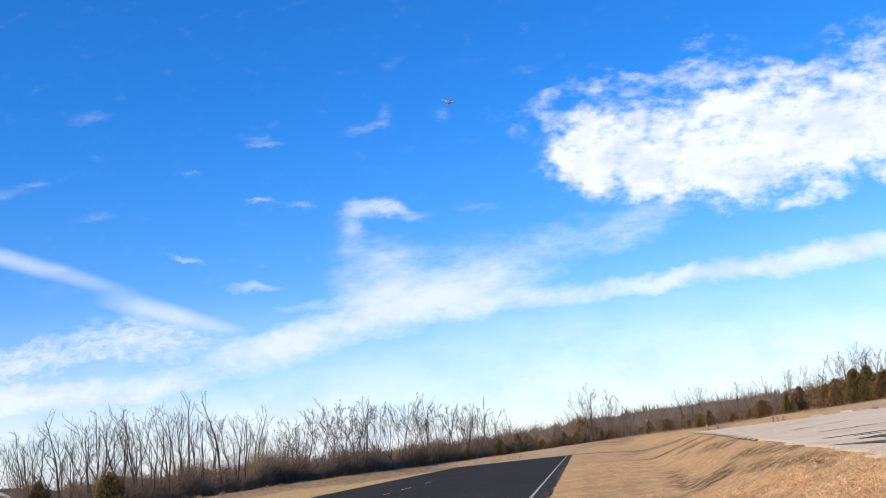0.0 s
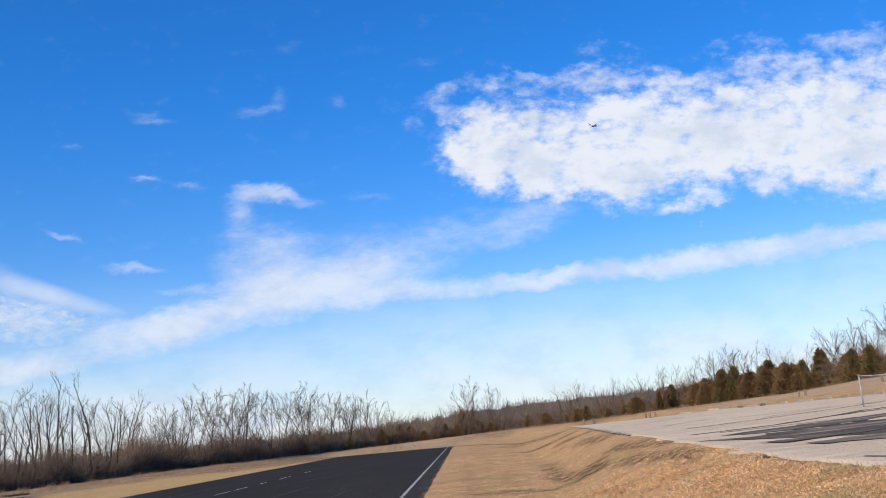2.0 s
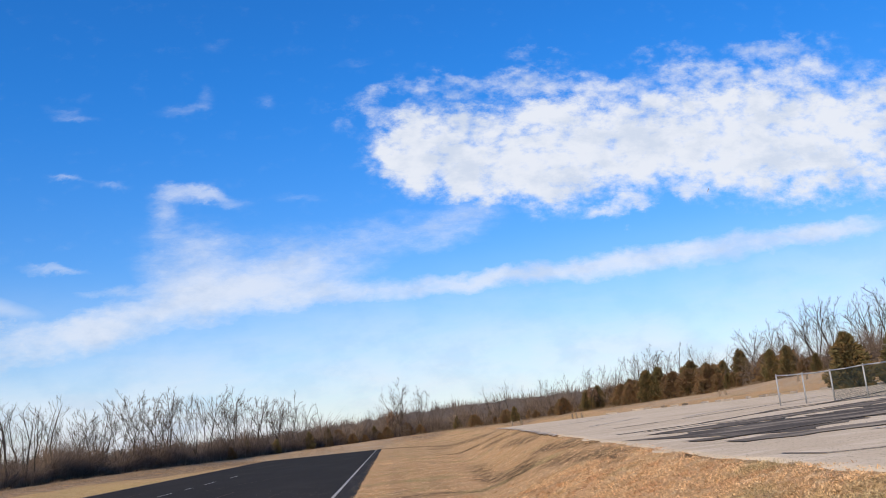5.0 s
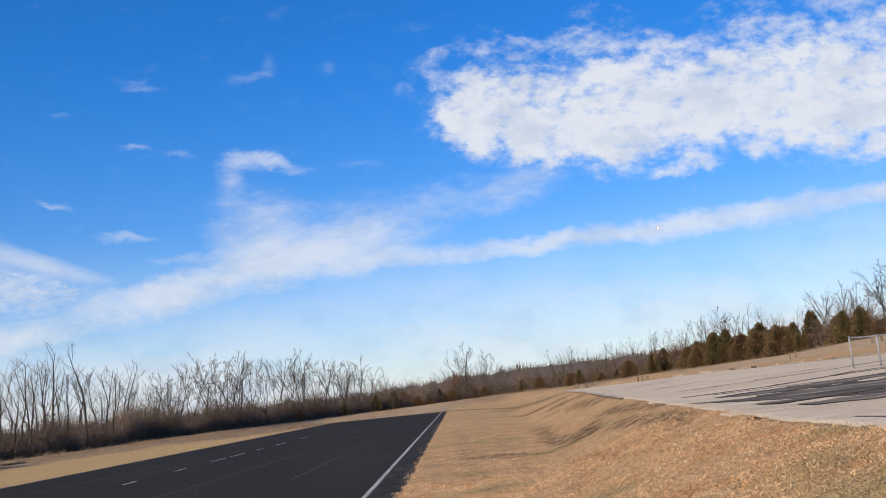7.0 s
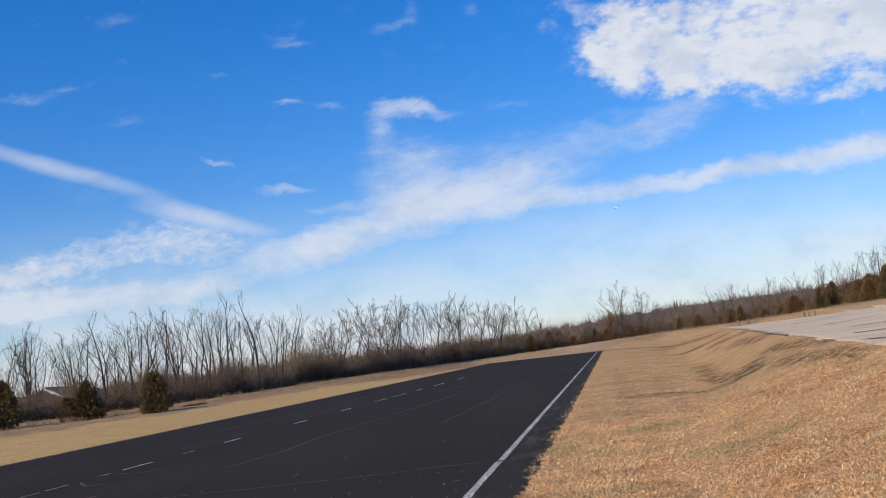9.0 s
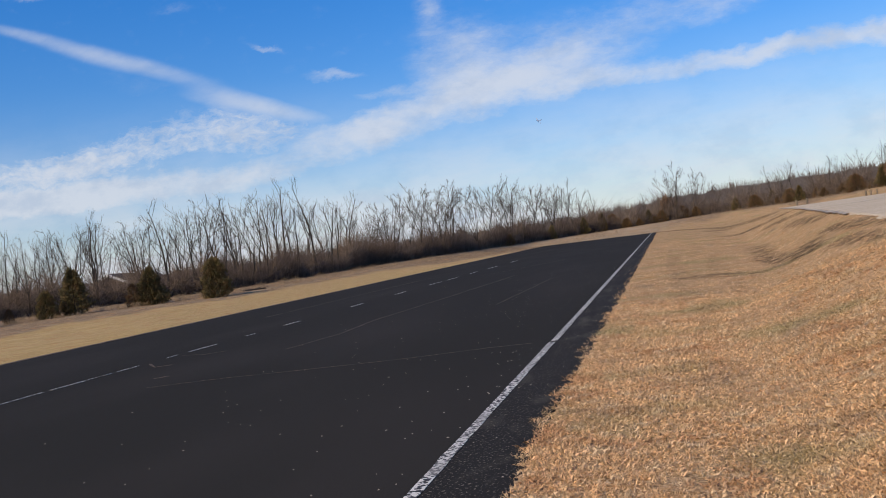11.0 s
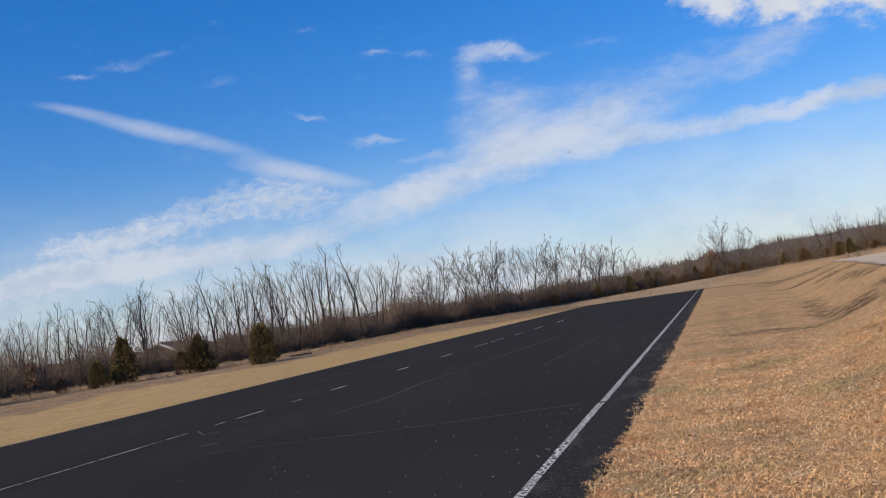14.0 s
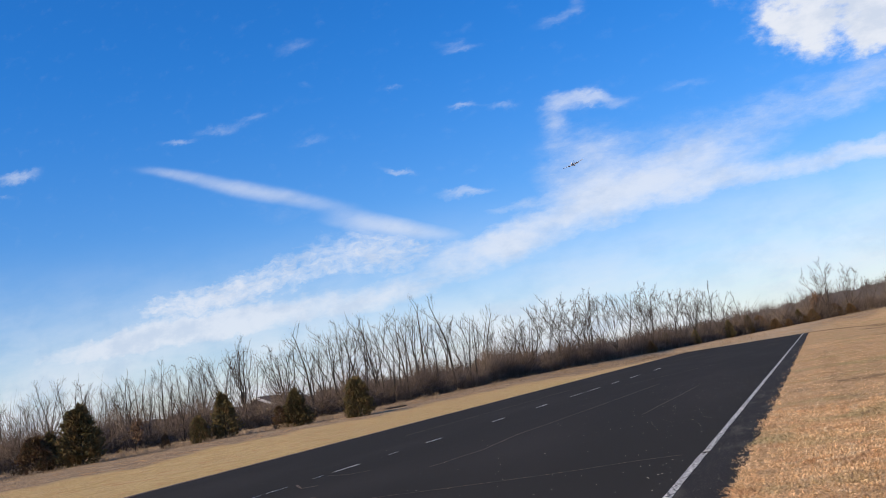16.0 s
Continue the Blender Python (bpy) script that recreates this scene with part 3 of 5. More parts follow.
def turf_streak_share(x, y):
    """Weight of the dark streaks in the turf, 0 to 1."""
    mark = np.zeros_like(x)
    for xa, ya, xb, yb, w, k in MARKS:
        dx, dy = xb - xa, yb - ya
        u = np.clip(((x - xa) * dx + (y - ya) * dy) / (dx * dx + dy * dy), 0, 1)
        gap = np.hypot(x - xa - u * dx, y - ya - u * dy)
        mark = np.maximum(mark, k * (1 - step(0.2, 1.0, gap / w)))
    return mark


def build_ground():
    az = np.radians(np.concatenate([np.arange(-180, -60, 4), np.arange(-60, 45, 0.3), np.arange(45, 180, 4)]))
    r = np.concatenate([[0.0], np.geomspace(1.0, 260, 270), np.geomspace(290, 4500, 22)])
    A, Rr = np.meshgrid(az, r, indexing="ij")
    x, y = Rr * np.sin(A), Rr * np.cos(A)
    z = height(x, y)
    z = np.where(in_lot(x, y, 0.1), z - 0.07, z)
    xr = x - SKEW * y
    run = (xr > RUN_L + 0.05) & (xr < RUN_R - 0.05) & (y < RUN_END - 0.2)
    z = np.where(run, -0.05, z)
    z = np.where(Rr > 700, z - (Rr - 700) * 0.002, z)
    na, nr = A.shape
    verts = np.stack([x, y, z], axis=-1).reshape(-1, 3)
    i, j = np.meshgrid(np.arange(na), np.arange(nr - 1), indexing="ij")
    i2 = (i + 1) % na
    faces = np.stack([i * nr + j, i * nr + j + 1, i2 * nr + j + 1, i2 * nr + j], axis=-1).reshape(-1, 4)[:, ::-1]
    me = array_mesh("ground", verts, faces, M_TURF)
    azd = np.degrees(A)
    d = np.interp(azd, E_AZ, E_D)
    mown = step(RUN_L + 1, RUN_L - 1, xr)
    mown = mown * (1 - step(60, 130, y))
    wob = 0.03 * np.sin(azd * 0.9) + 0.02 * np.sin(azd * 2.3 + 1)
    rough_ = np.where(x < 0, step(0.0, 0.03, Rr / d + 0.4 * wob - np.interp(azd, [-47, -41, -36, -29, -15], [0.6, 0.58, 0.66, 0.69, 0.78])), step(0.9, 0.96, Rr / d + wob))
    pale = step(RUN_END + 1, RUN_END + 4, y) * (1 - step(0.97, 1.0, Rr / d)) * (1 - step(-4, 6, x)) * 0.8
    pale = np.maximum(pale, (x > lot_far(y) + 6) * step(35, 50, y) * (1 - step(0.93, 0.97, Rr / d)) * 0.8 * step(12, 18, azd))
    mark = np.clip(1.1 * turf_streak_share(x, y), 0, 1)
    # bare: per-vertex weight of the dark turf streaks
    bare = me.attributes.new("turf_streak", "FLOAT", "POINT")
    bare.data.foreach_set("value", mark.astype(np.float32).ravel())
    zone = np.stack([mown, np.clip(rough_, 0, 1), np.clip(pale, 0, 1), np.ones_like(x)], axis=-1).reshape(-1, 4)
    layer = me.color_attributes.new("zone", "FLOAT_COLOR", "POINT")
    layer.data.foreach_set("color", zone.astype(np.float32).ravel())
    for p in me.polygons:
        p.use_smooth = True
    ob = new("ground", me)
    return tagged(ob, "dry tan winter turf with a swale and rough margins", "ground", kind="structure")


ground = build_ground()


def strip(x0, x1, y0, y1, z, mat, name, thick=0.0, rows=1, wave=0.0):
    """A flat slab on the runway; wave: raggedness of its sides."""
    bm = bmesh.new()
    ys = np.linspace(y0, y1, rows + 1)
    top = []
    for y in ys:
        a = wave * noise.noise((x0 * 3, y * 2.3, 1.0)) if wave else 0
        c = wave * noise.noise((x1 * 3, y * 2.3, 5.0)) if wave else 0
        top.append((bm.verts.new((x0 + a, y, z)), bm.verts.new((x1 + c, y, z))))
    low = [(bm.verts.new((p.co.x, p.co.y, z - thick)), bm.verts.new((q.co.x, q.co.y, z - thick))) for p, q in top] if thick else None
    for k in range(rows):
        bm.faces.new((top[k][0], top[k][1], top[k + 1][1], top[k + 1][0]))
        if thick:
            bm.faces.new((top[k][1], low[k][1], low[k + 1][1], top[k + 1][1]))
            bm.faces.new((top[k][0], top[k + 1][0], low[k + 1][0], low[k][0]))
    if thick:
        bm.faces.new((top[0][0], low[0][0], low[0][1], top[0][1]))
        bm.faces.new((top[-1][0], top[-1][1], low[-1][1], low[-1][0]))
    return bm_mesh(name, bm, mat)


runway = tagged(new("runway", strip(RUN_L, -1.93, RUN_START, RUN_END, 0.0, M_ASPHALT, "runway", 0.06, 60, 0.0)), "fresh black asphalt model-aircraft runway", "runway", kind="structure")
runway.matrix_basis = pose(0, 0, 0, 0, 0, -math.degrees(math.atan(SKEW)))
margin = part("runway_margin", strip(-1.93, RUN_R, RUN_START, RUN_END, -0.002, M_OLD_ASPHALT, "runway_margin", 0.06, 1400, 0.1), runway, "dusty scuffed asphalt margin with grit")
part("edge_line", strip(-1.985, -1.88, RUN_START, 14.3, 0.004, M_PAINT, "edge_line", 0.004, 160, 0.015), runway, "worn white edge line")
part("edge_line", strip(-1.965, -1.86, 14.5, RUN_END, 0.004, M_PAINT, "edge_line", 0.004, 260, 0.015), runway, "worn white edge line")
for y0, y1, w in ((8.0, 12.4, 0.05), (12.5, 14.2, 0.07), (14.4, 15.4, 0.1), (15.5, 16.3, 0.06), (16.5, 17.3, 0.05), (18.4, 18.9, 0.05), (19.4, 20.7, 0.12), (22.4, 23.0, 0.07), (25.0, 26.1, 0.13), (30.9, 32.2, 0.14), (36.5, 38.0, 0.14), (42.0, 44.6, 0.11), (45.6, 48.6, 0.12), (51.5, 53.5, 0.12), (57.0, 60.5, 0.15), (66.0, 69.0, 0.15)):
    part("centre_dash", strip(-11.2 - w * 0.36, -11.2 + w * 0.36, y0, y1, 0.005, M_PAINT, "centre_dash", 0.005, 12, 0.02), runway)


def seam(points, w):
    """A ragged line of dirt along a joint in the asphalt."""
    bm = bmesh.new()
    rows = []
    for (xa, ya), (xb, yb) in zip(points, points[1:]):
        n = max(2, int(math.hypot(xb - xa, yb - ya) / 0.35))
        for k in range(n):
            u = k / n
            x, y = xa + (xb - xa) * u, ya + (yb - ya) * u
            dx, dy = xb - xa, yb - ya
            L = math.hypot(dx, dy)
            j = 0.05 * noise.noise((x, y, 2.0))
            ww = w * (0.6 + 0.8 * abs(noise.noise((x * 2, y * 2, 7.0))))
            rows.append([bm.verts.new((x - dy / L * (ww + j), y + dx / L * (ww + j), 0.006)), bm.verts.new((x + dy / L * (ww - j), y - dx / L * (ww - j), 0.006))])
    for p, q in zip(rows, rows[1:]):
        bm.faces.new((p[0], p[1], q[1], q[0]))
    return bm_mesh("seam", bm, M_SEAM)


part("runway_edge_soil", strip(RUN_L - 0.22, RUN_L + 0.06, RUN_START, RUN_END, 0.008, M_SEAM, "runway_edge_soil", 0.02, 500, 0.12), runway, "brown soil lip along the runway")

for pts, w in (([(-8.6, 13.4), (-7.4, 13.7), (-6.1, 13.8), (-4.4, 13.95), (-3.0, 14.35), (-1.9, 14.4)], 0.028), ([(-7.9, 17.6), (-7.6, 20.0), (-7.75, 23.2), (-7.4, 30.0), (-6.9, 42.0)], 0.03),
               ([(-11.0, 17.4), (-10.4, 16.6), (-9.8, 16.9)], 0.05), ([(-10.9, 18.6), (-10.2, 18.3), (-9.4, 18.9)], 0.04), ([(-12.0, 12.2), (-11.4, 12.3)], 0.03), ([(-9.2, 14.6), (-8.8, 15.0)], 0.05),
               ([(-16.6, 16.8), (-15.4, 17.4)], 0.03), ([(-4.6, 24.0), (-4.4, 36.0)], 0.02), ([(-14.2, 30.0), (-13.6, 52.0)], 0.03), ([(-9.4, 46.0), (-6.0, 58.0)], 0.03)):
    part("seam", seam(pts, w), runway, "rust-brown dirt line along an asphalt joint")


def build_litter():
    """Straw bits and pale grit strewn on the asphalt."""
    g = np.random.default_rng(77)
    n = 420
    x = -1.3 - g.gamma(1.4, 1.6, n)
    y = g.uniform(5.5, 40, n) ** 1.0
    k = (x > RUN_L + 0.2) & ((x < -2.05) | (x > -1.84))
    x, y = x[k] + SKEW * y[k], y[k]
    n = len(x)
    turn, ln, w = g.random(n) * math.pi, g.uniform(0.004, 0.018, n), g.uniform(0.002, 0.005, n)
    dx, dy = np.cos(turn), np.sin(turn)
    z = np.full(n, 0.003)
    p = np.stack([np.stack([x + dx * ln * a - dy * w * b, y + dy * ln * a + dx * w * b, z + h], 1) for a, b, h in ((-1, -1, 0), (1, -1, 0), (1, 1, 0), (-1, 1, 0), (0, 0, 0.008))], 1).reshape(-1, 3)
    b = np.arange(n)[:, None] * 5
    f = np.concatenate([b + np.array([[i, (i + 1) % 4, 4]]) for i in range(4)])
    tagged(new("straw_litter", array_mesh("straw_litter", p, f, M_STONE)), "straw bits and pale grit strewn on black asphalt", "litter", kind="stuff")


build_litter()


def build_lot():
    ys = np.concatenate([np.linspace(-30, 0, 8), np.linspace(1, 100, 140)])
    k = np.linspace(0, 1, 60) ** 1.3
    Y, K = np.meshgrid(ys, k, indexing="ij")
    e = lot_edge(Y) + 0.06 + (0.12 * np.sin(Y * 1.9) + 0.08 * np.sin(Y * 0.7)) * (K == 0)
    X = e + (lot_far(Y) - e) * K
    Zt = height(X, Y) + 0.012
    n, m = X.shape
    verts = np.stack([X, Y, Zt], -1).reshape(-1, 3)
    i, j = np.meshgrid(np.arange(n - 1), np.arange(m - 1), indexing="ij")
    f = np.stack([i * m + j, i * m + j + 1, (i + 1) * m + j + 1, (i + 1) * m + j], -1).reshape(-1, 4)
    low = np.stack([X[:, 0] - 0.1, Y[:, 0], Zt[:, 0] - 0.25], -1)
    q = np.arange(n - 1)
    base = len(verts)
    f = np.concatenate([f, np.stack([q * m, (q + 1) * m, base + q + 1, base + q], -1)])
    verts = np.concatenate([verts, low])
    me = array_mesh("parking_lot", verts, f, M_LOT)
    return tagged(new("parking_lot", me), "bleached cracked parking lot surface", "parking lot", kind="structure")


lot = build_lot()


# ---------------------------------------------------------------- trees and brush
rng = np.random.default_rng(7)


def grow(tall, spread, leaders, seed, bushy=1.0, lean=0.0, stems=1, fork=(0.4, 0.6)):
    """Limbs and twigs of a bare tree, as two lists of tube rows. The trunk forks into leaders at a share of its height."""
    g = np.random.default_rng(seed)
    limbs, twigs = [], []

    def unit(v):
        return v / (np.linalg.norm(v) + 1e-9)

    def aside(d, amount, lift):
        side = unit(np.cross(d, g.normal(0, 1, 3)))
        return unit(d + side * amount + np.array([0, 0, lift]))

    def twig(p, d, length, r):
        for k in range(3):
            d = unit(d + g.normal(0, 0.28, 3) + np.array([0, 0, 0.12]))
            q = p + d * length / 3
            twigs.append((*p, *q, r, r * 0.75))
            p, r = q, r * 0.75
            for _ in range(int(0.75 * bushy + g.random())):
                e = p + aside(d, g.uniform(0.6, 1.1), 0.1) * length * g.uniform(0.22, 0.5)
                twigs.append((*p, *e, r * 0.8, r * 0.4))

    def limb(p, d, length, r):
        n = 5
        for k in range(n):
            d = unit(d + g.normal(0, 0.17, 3) + np.array([0, 0, 0.12]))
            q = p + d * length / n
            limbs.append((*p, *q, r, r * 0.84))
            p, r = q, r * 0.84
            if k >= 1:
                for _ in range(int(1.1 * bushy + g.random())):
                    twig(p, aside(d, g.uniform(0.6, 1.2), 0.15), max(0.3, length * g.uniform(0.28, 0.55)), max(r * 0.55, 0.014))
        twig(p, d, length * 0.3, max(r * 0.8, 0.014))

    def leader(p, d, length, r, bare):
        n = 9
        for k in range(n):
            d = unit(d + g.normal(0, 0.07, 3) + np.array([0, 0, 0.05]))
            q = p + d * length / n
            limbs.append((*p, *q, r, r * 0.88))
            p, r = q, r * 0.88
            h = (k + 1) / n
            if h > bare:
                for _ in range(int(1.0 * bushy + g.random())):
                    limb(p, aside(d, g.uniform(0.75, 1.5) * spread, 0.05), tall * (0.15 + 0.2 * (1 - h)) * g.uniform(0.55, 1.2), max(r * g.uniform(0.4, 0.6), 0.02))
        for _ in range(2):
            twig(p, aside(d, 0.4, 0.2), tall * 0.07, max(r * 0.7, 0.014))

    for st in range(stems):
        d = unit(np.array([g.normal(lean, 0.05 + 0.07 * (stems > 1)), g.normal(0, 0.05 + 0.07 * (stems > 1)), 1.0]))
        r0 = tall * 0.0125 * g.uniform(0.85, 1.15) / stems ** 0.3
        p = np.array([g.normal(0, 0.2) * (stems > 1), g.normal(0, 0.2) * (stems > 1), -0.2])
        share = g.uniform(*fork)
        for k in range(5):
            q = p + d * tall * share / 5
            limbs.append((*p, *q, r0 * (1.25 if k == 0 else 1), r0 * 0.95))
            p, r0 = q, r0 * 0.95
            d = unit(d + g.normal(0, 0.06, 3) + np.array([0, 0, 0.03]))
            if share > 0.3 and k >= 2 and g.random() < 0.6:
                twig(p, aside(d, 1.1, 0.0), tall * g.uniform(0.08, 0.2), r0 * 0.3)
        for m in range(leaders):
            nd = d if leaders == 1 else aside(d, g.uniform(0.3, 0.75) * spread, 0.05)
            leader(p, nd, tall * (1.03 - share) * (1 if m == 0 else g.uniform(0.7, 0.98)), r0 * (0.95 if leaders == 1 else 0.72), 0.05 if share > 0.3 else 0.25)
    return limbs, twigs


def bare_tree(tall, spread, leaders, seed, label, bushy=1.0, lean=0.0, stems=1, fork=(0.38, 0.55), stout=1.0):
    limbs, twigs = grow(tall, spread, leaders, seed, bushy, lean, stems, fork)
    twigs = np.array(twigs)
    twigs[:, 6:] *= stout
    top = max(twigs[:, 5].max(), 0.1)
    k = tall / top
    la = np.array(limbs)
    la[:, :6] *= k
    twigs[:, :6] *= k
    root = tagged(new("bare_tree"), label, "tree", "bare trees of the wood's edge")
    v, f = tubes(la, 5)
    part("trunk", array_mesh("trunk", v, f, M_BARK), root)
    v, f = tubes(twigs[twigs[:, 7] > 0.0125 * stout], 3)
    v2, f2 = spikes(twigs[twigs[:, 7] <= 0.0125 * stout])
    f = np.concatenate([f[:, [0, 1, 2]], f[:, [0, 2, 3]], f2 + len(v)])
    part("crown", array_mesh("crown", np.concatenate([v, v2]), f, M_TWIG), root)
    return root


def cedar(tall, wide, seed, label, mat, top=1.2, n=2600, low=0.0):
    """A conifer: a trunk and a crown of many small sprays in drooping shelves."""
    g = np.random.default_rng(seed)
    root = tagged(new("cedar_tree"), label, "conifer", "cedars of the wood's edge")
    bm = bmesh.new()
    add_rod(bm, (0, 0, -0.1), (0, 0, tall * 0.9), tall * 0.022, 0.01, 7)
    part("trunk", bm_mesh("trunk", bm, M_BARK), root)
    m = 110
    hm, am = g.random(m) ** 0.9, g.random(m) * 2 * math.pi
    pick = g.integers(m, size=n)
    loose = g.random(n) < 0.3
    h = np.where(loose, g.random(n) ** 0.85, np.clip(hm[pick] + g.normal(0, 0.045, n), 0, 1))
    ang = np.where(loose, g.random(n) * 2 * math.pi, am[pick] + g.normal(0, 0.22, n))
    reach = np.where(loose, 0.85, g.uniform(0.68, 1.32, m)[pick])
    prof = np.sqrt(np.clip(1 - h ** (1.6 * top), 0, 1)) * np.minimum(1, 0.72 + h * 1.6) * (1 - 0.35 * h)
    rad = wide / 2 * (prof + 0.03) * reach * (0.4 + 0.62 * np.sqrt(g.random(n)))
    z = low + h * (tall - low) * 0.93 + np.where(loose, 0, (reach - 0.95) * 0.16 * tall) + g.normal(0, 0.02, n) * tall
    z = np.clip(z, 0.02, tall * 1.06)
    c = np.stack([np.cos(ang) * rad, np.sin(ang) * rad, z], 1)
    out = np.stack([np.cos(ang), np.sin(ang), 0.7 + g.normal(0, 0.5, n)], 1) + g.normal(0, 0.35, (n, 3))
    out /= np.linalg.norm(out, axis=1)[:, None]
    side = np.cross(out, g.normal(0, 1, (n, 3)))
    side /= np.linalg.norm(side, axis=1)[:, None]
    nrm = np.cross(out, side)
    ln = tall * g.uniform(0.028, 0.07, n)[:, None]
    wd = ln * g.uniform(0.2, 0.4, n)[:, None]
    a, b = c - out * ln * 0.5, c + out * ln
    l, r = c + side * wd + nrm * wd * 0.35, c - side * wd + nrm * wd * 0.35
    verts = np.stack([a, l, b, r], 1).reshape(-1, 3)
    base = np.arange(n)[:, None] * 4
    f = np.concatenate([base + np.array([[0, 1, 2]]), base + np.array([[0, 2, 3]])])
    part("crown", array_mesh("crown", verts, f, mat), root)
    return root


def plan(az, d):
    return d * math.sin(radians(az)), d * math.cos(radians(az))


def place(ob, az, d, turn=0.0, s=1.0):
    x, y = plan(az, d)
    ob.matrix_basis = pose(x, y, float(height(x, y)), 0, 0, turn) @ Matrix.Diagonal((s, s, s, 1))


def place_copy(src, az, d, turn, s):
    if abs(az + 33.1) < 0.6 and d < 112:
        az += 0.9 if az > -33.1 else -0.9  # a gap before the house
    x, y = plan(az, d)
    o = copy_thing(src, pose(x, y, float(height(x, y)) - 0.05, 0, 0, turn))
    o.scale = (s, s, s)
    return o


def edge_d(az):
    return float(np.interp(az, E_AZ, E_D))


TALL = [
    bare_tree(8.0, 0.9, 2, 11, "tall bare grey tree with forked limbs in a thicket", 0.8, 0.0, 1, (0.35, 0.5), 1.25),
    bare_tree(8.5, 0.8, 1, 12, "slender bare tree with a wavering leader", 0.9, 0.05, 1, (0.35, 0.5), 1.25),
    bare_tree(7.5, 1.0, 2, 13, "bare leaning tree with crooked limbs", 0.75, -0.08, 1, (0.3, 0.45), 1.25),
    bare_tree(8.0, 0.85, 1, 14, "bare two-stemmed tree with thin upright limbs", 0.8, 0, 2, (0.35, 0.5), 1.25),
    bare_tree(8.8, 0.75, 1, 15, "thin bare tree with few limbs", 0.8, 0.06, 1, (0.36, 0.48), 1.25),
    bare_tree(8.0, 1.05, 3, 16, "bare tree with a rounded twiggy crown", 0.75, 0.02, 1, (0.3, 0.4), 1.25),
]
BROAD = [
    bare_tree(8.5, 1.0, 6, 21, "bare round-crowned tree with dense upright branches", 0.85, 0, 1, (0.12, 0.18), 2.4),
    bare_tree(8.5, 0.95, 3, 22, "bare many-stemmed tree with a fine rounded crown", 0.85, 0, 2, (0.12, 0.2), 2.4),
]
for k, o in enumerate(TALL + BROAD):
    place(o, -52 - 2.2 * k, edge_d(-52 - 2.2 * k) + 6 + (k % 3) * 3, 40 * k, 0.9)

# crown heights along the wood: azimuth -> metres
TOPS = lambda az: float(np.interp(az, [-60, -47, -43, -38, -33, -27, -22, -18.2, -15.2, -9, -5.5, -3, 0, 6, 12, 17, 24, 30, 40],
                                  [6.0, 5.6, 6.6, 6.6, 7.6, 8.8, 9.8, 7.6, 10.4, 11.4, 10.4, 6.5, 6.5, 7.5, 7.5, 8.0, 7.0, 7.5, 7.5]))
g = np.random.default_rng(31)
az = -56.0
while az < -18.6:
    src = TALL[int(g.integers(len(TALL)))]
    place_copy(src, az, edge_d(az) + g.uniform(0.5, 5), g.uniform(0, 360), TOPS(az) / 7.7 * g.uniform(0.86, 1.06))
    az += g.uniform(0.45, 1.1)
az = -56.0
while az < -18.6:
    src = TALL[int(g.integers(len(TALL)))]
    d = edge_d(az) + g.uniform(6, 26)
    place_copy(src, az, d, g.uniform(0, 360), TOPS(az) / 7.7 * g.uniform(0.8, 1.08) * (1 + (d - edge_d(az)) / 160))
    az += g.uniform(0.7, 1.5)
az = -57.0
while az < -18.6:
    src = TALL[int(g.choice([1, 4, 3, 4]))]
    d = edge_d(az) + g.uniform(3, 40)
    place_copy(src, az, d, g.uniform(0, 360), TOPS(az) / 7.7 * g.uniform(0.7, 1.05) * (1 + (d - edge_d(az)) / 160))
    az += g.uniform(0.6, 1.3)
az = -17.6
while az < -5.0:
    src = BROAD[int(g.integers(2))] if g.random() < 0.7 else TALL[int(g.integers(len(TALL)))]
    place_copy(src, az, edge_d(az) + g.uniform(1, 8), g.uniform(0, 360), TOPS(az) / 8.5 * g.uniform(0.9, 1.05))
    az += g.uniform(0.5, 0.95)
place_copy(BROAD[0], 1.2, edge_d(1.2) + 1, 30, 1.32)
place_copy(BROAD[1], 2.3, edge_d(2) + 4, 130, 1.12)
for a in np.arange(-4.5, 15, 1.1):
    place_copy(TALL[int(g.integers(len(TALL)))], a + g.normal(0, 0.3), edge_d(a) + g.uniform(15, 55), g.uniform(0, 360), g.uniform(0.7, 1.0))
az = 3.2
while az < 36:
    src = TALL[int(g.integers(len(TALL)))]
    place_copy(src, az, edge_d(az) + g.uniform(3, 16), g.uniform(0, 360), TOPS(az) / 7.7 * g.uniform(0.7, 1.1))
    az += g.uniform(0.5, 1.3)
for a, s in ((17.0, 1.08), (16.0, 1.0), (18.0, 0.95), (24.3, 1.0), (23.2, 0.95), (26.4, 1.12), (27.2, 1.1), (30.5, 1.2), (29.6, 1.0)):
    place_copy(BROAD[int(g.integers(2))], a, edge_d(a) + g.uniform(8, 16), g.uniform(0, 360), s * 0.95)

CEDARS = [
    cedar(3.1, 2.5, 41, "dense dark green cedar with a rounded top", M_CEDAR, 1.5, 6500),
    cedar(4.4, 3.3, 42, "tall egg-shaped dark cedar beside the mown strip", M_CEDAR, 1.0, 7000),
    cedar(2.7, 3.4, 43, "rust-brown winter cedar with ragged sprays", M_RUST, 1.1, 5200),
    cedar(3.2, 2.3, 44, "brown-green upright cedar at the brush edge", M_CEDAR, 0.8, 4200),
    cedar(2.1, 1.7, 45, "small rusty cedar sapling in dry grass", M_RUST, 1.1, 1600),
    cedar(5.2, 5.0, 46, "large open cedar with feathery sunlit sprays", M_CEDAR, 0.5, 11000),
]
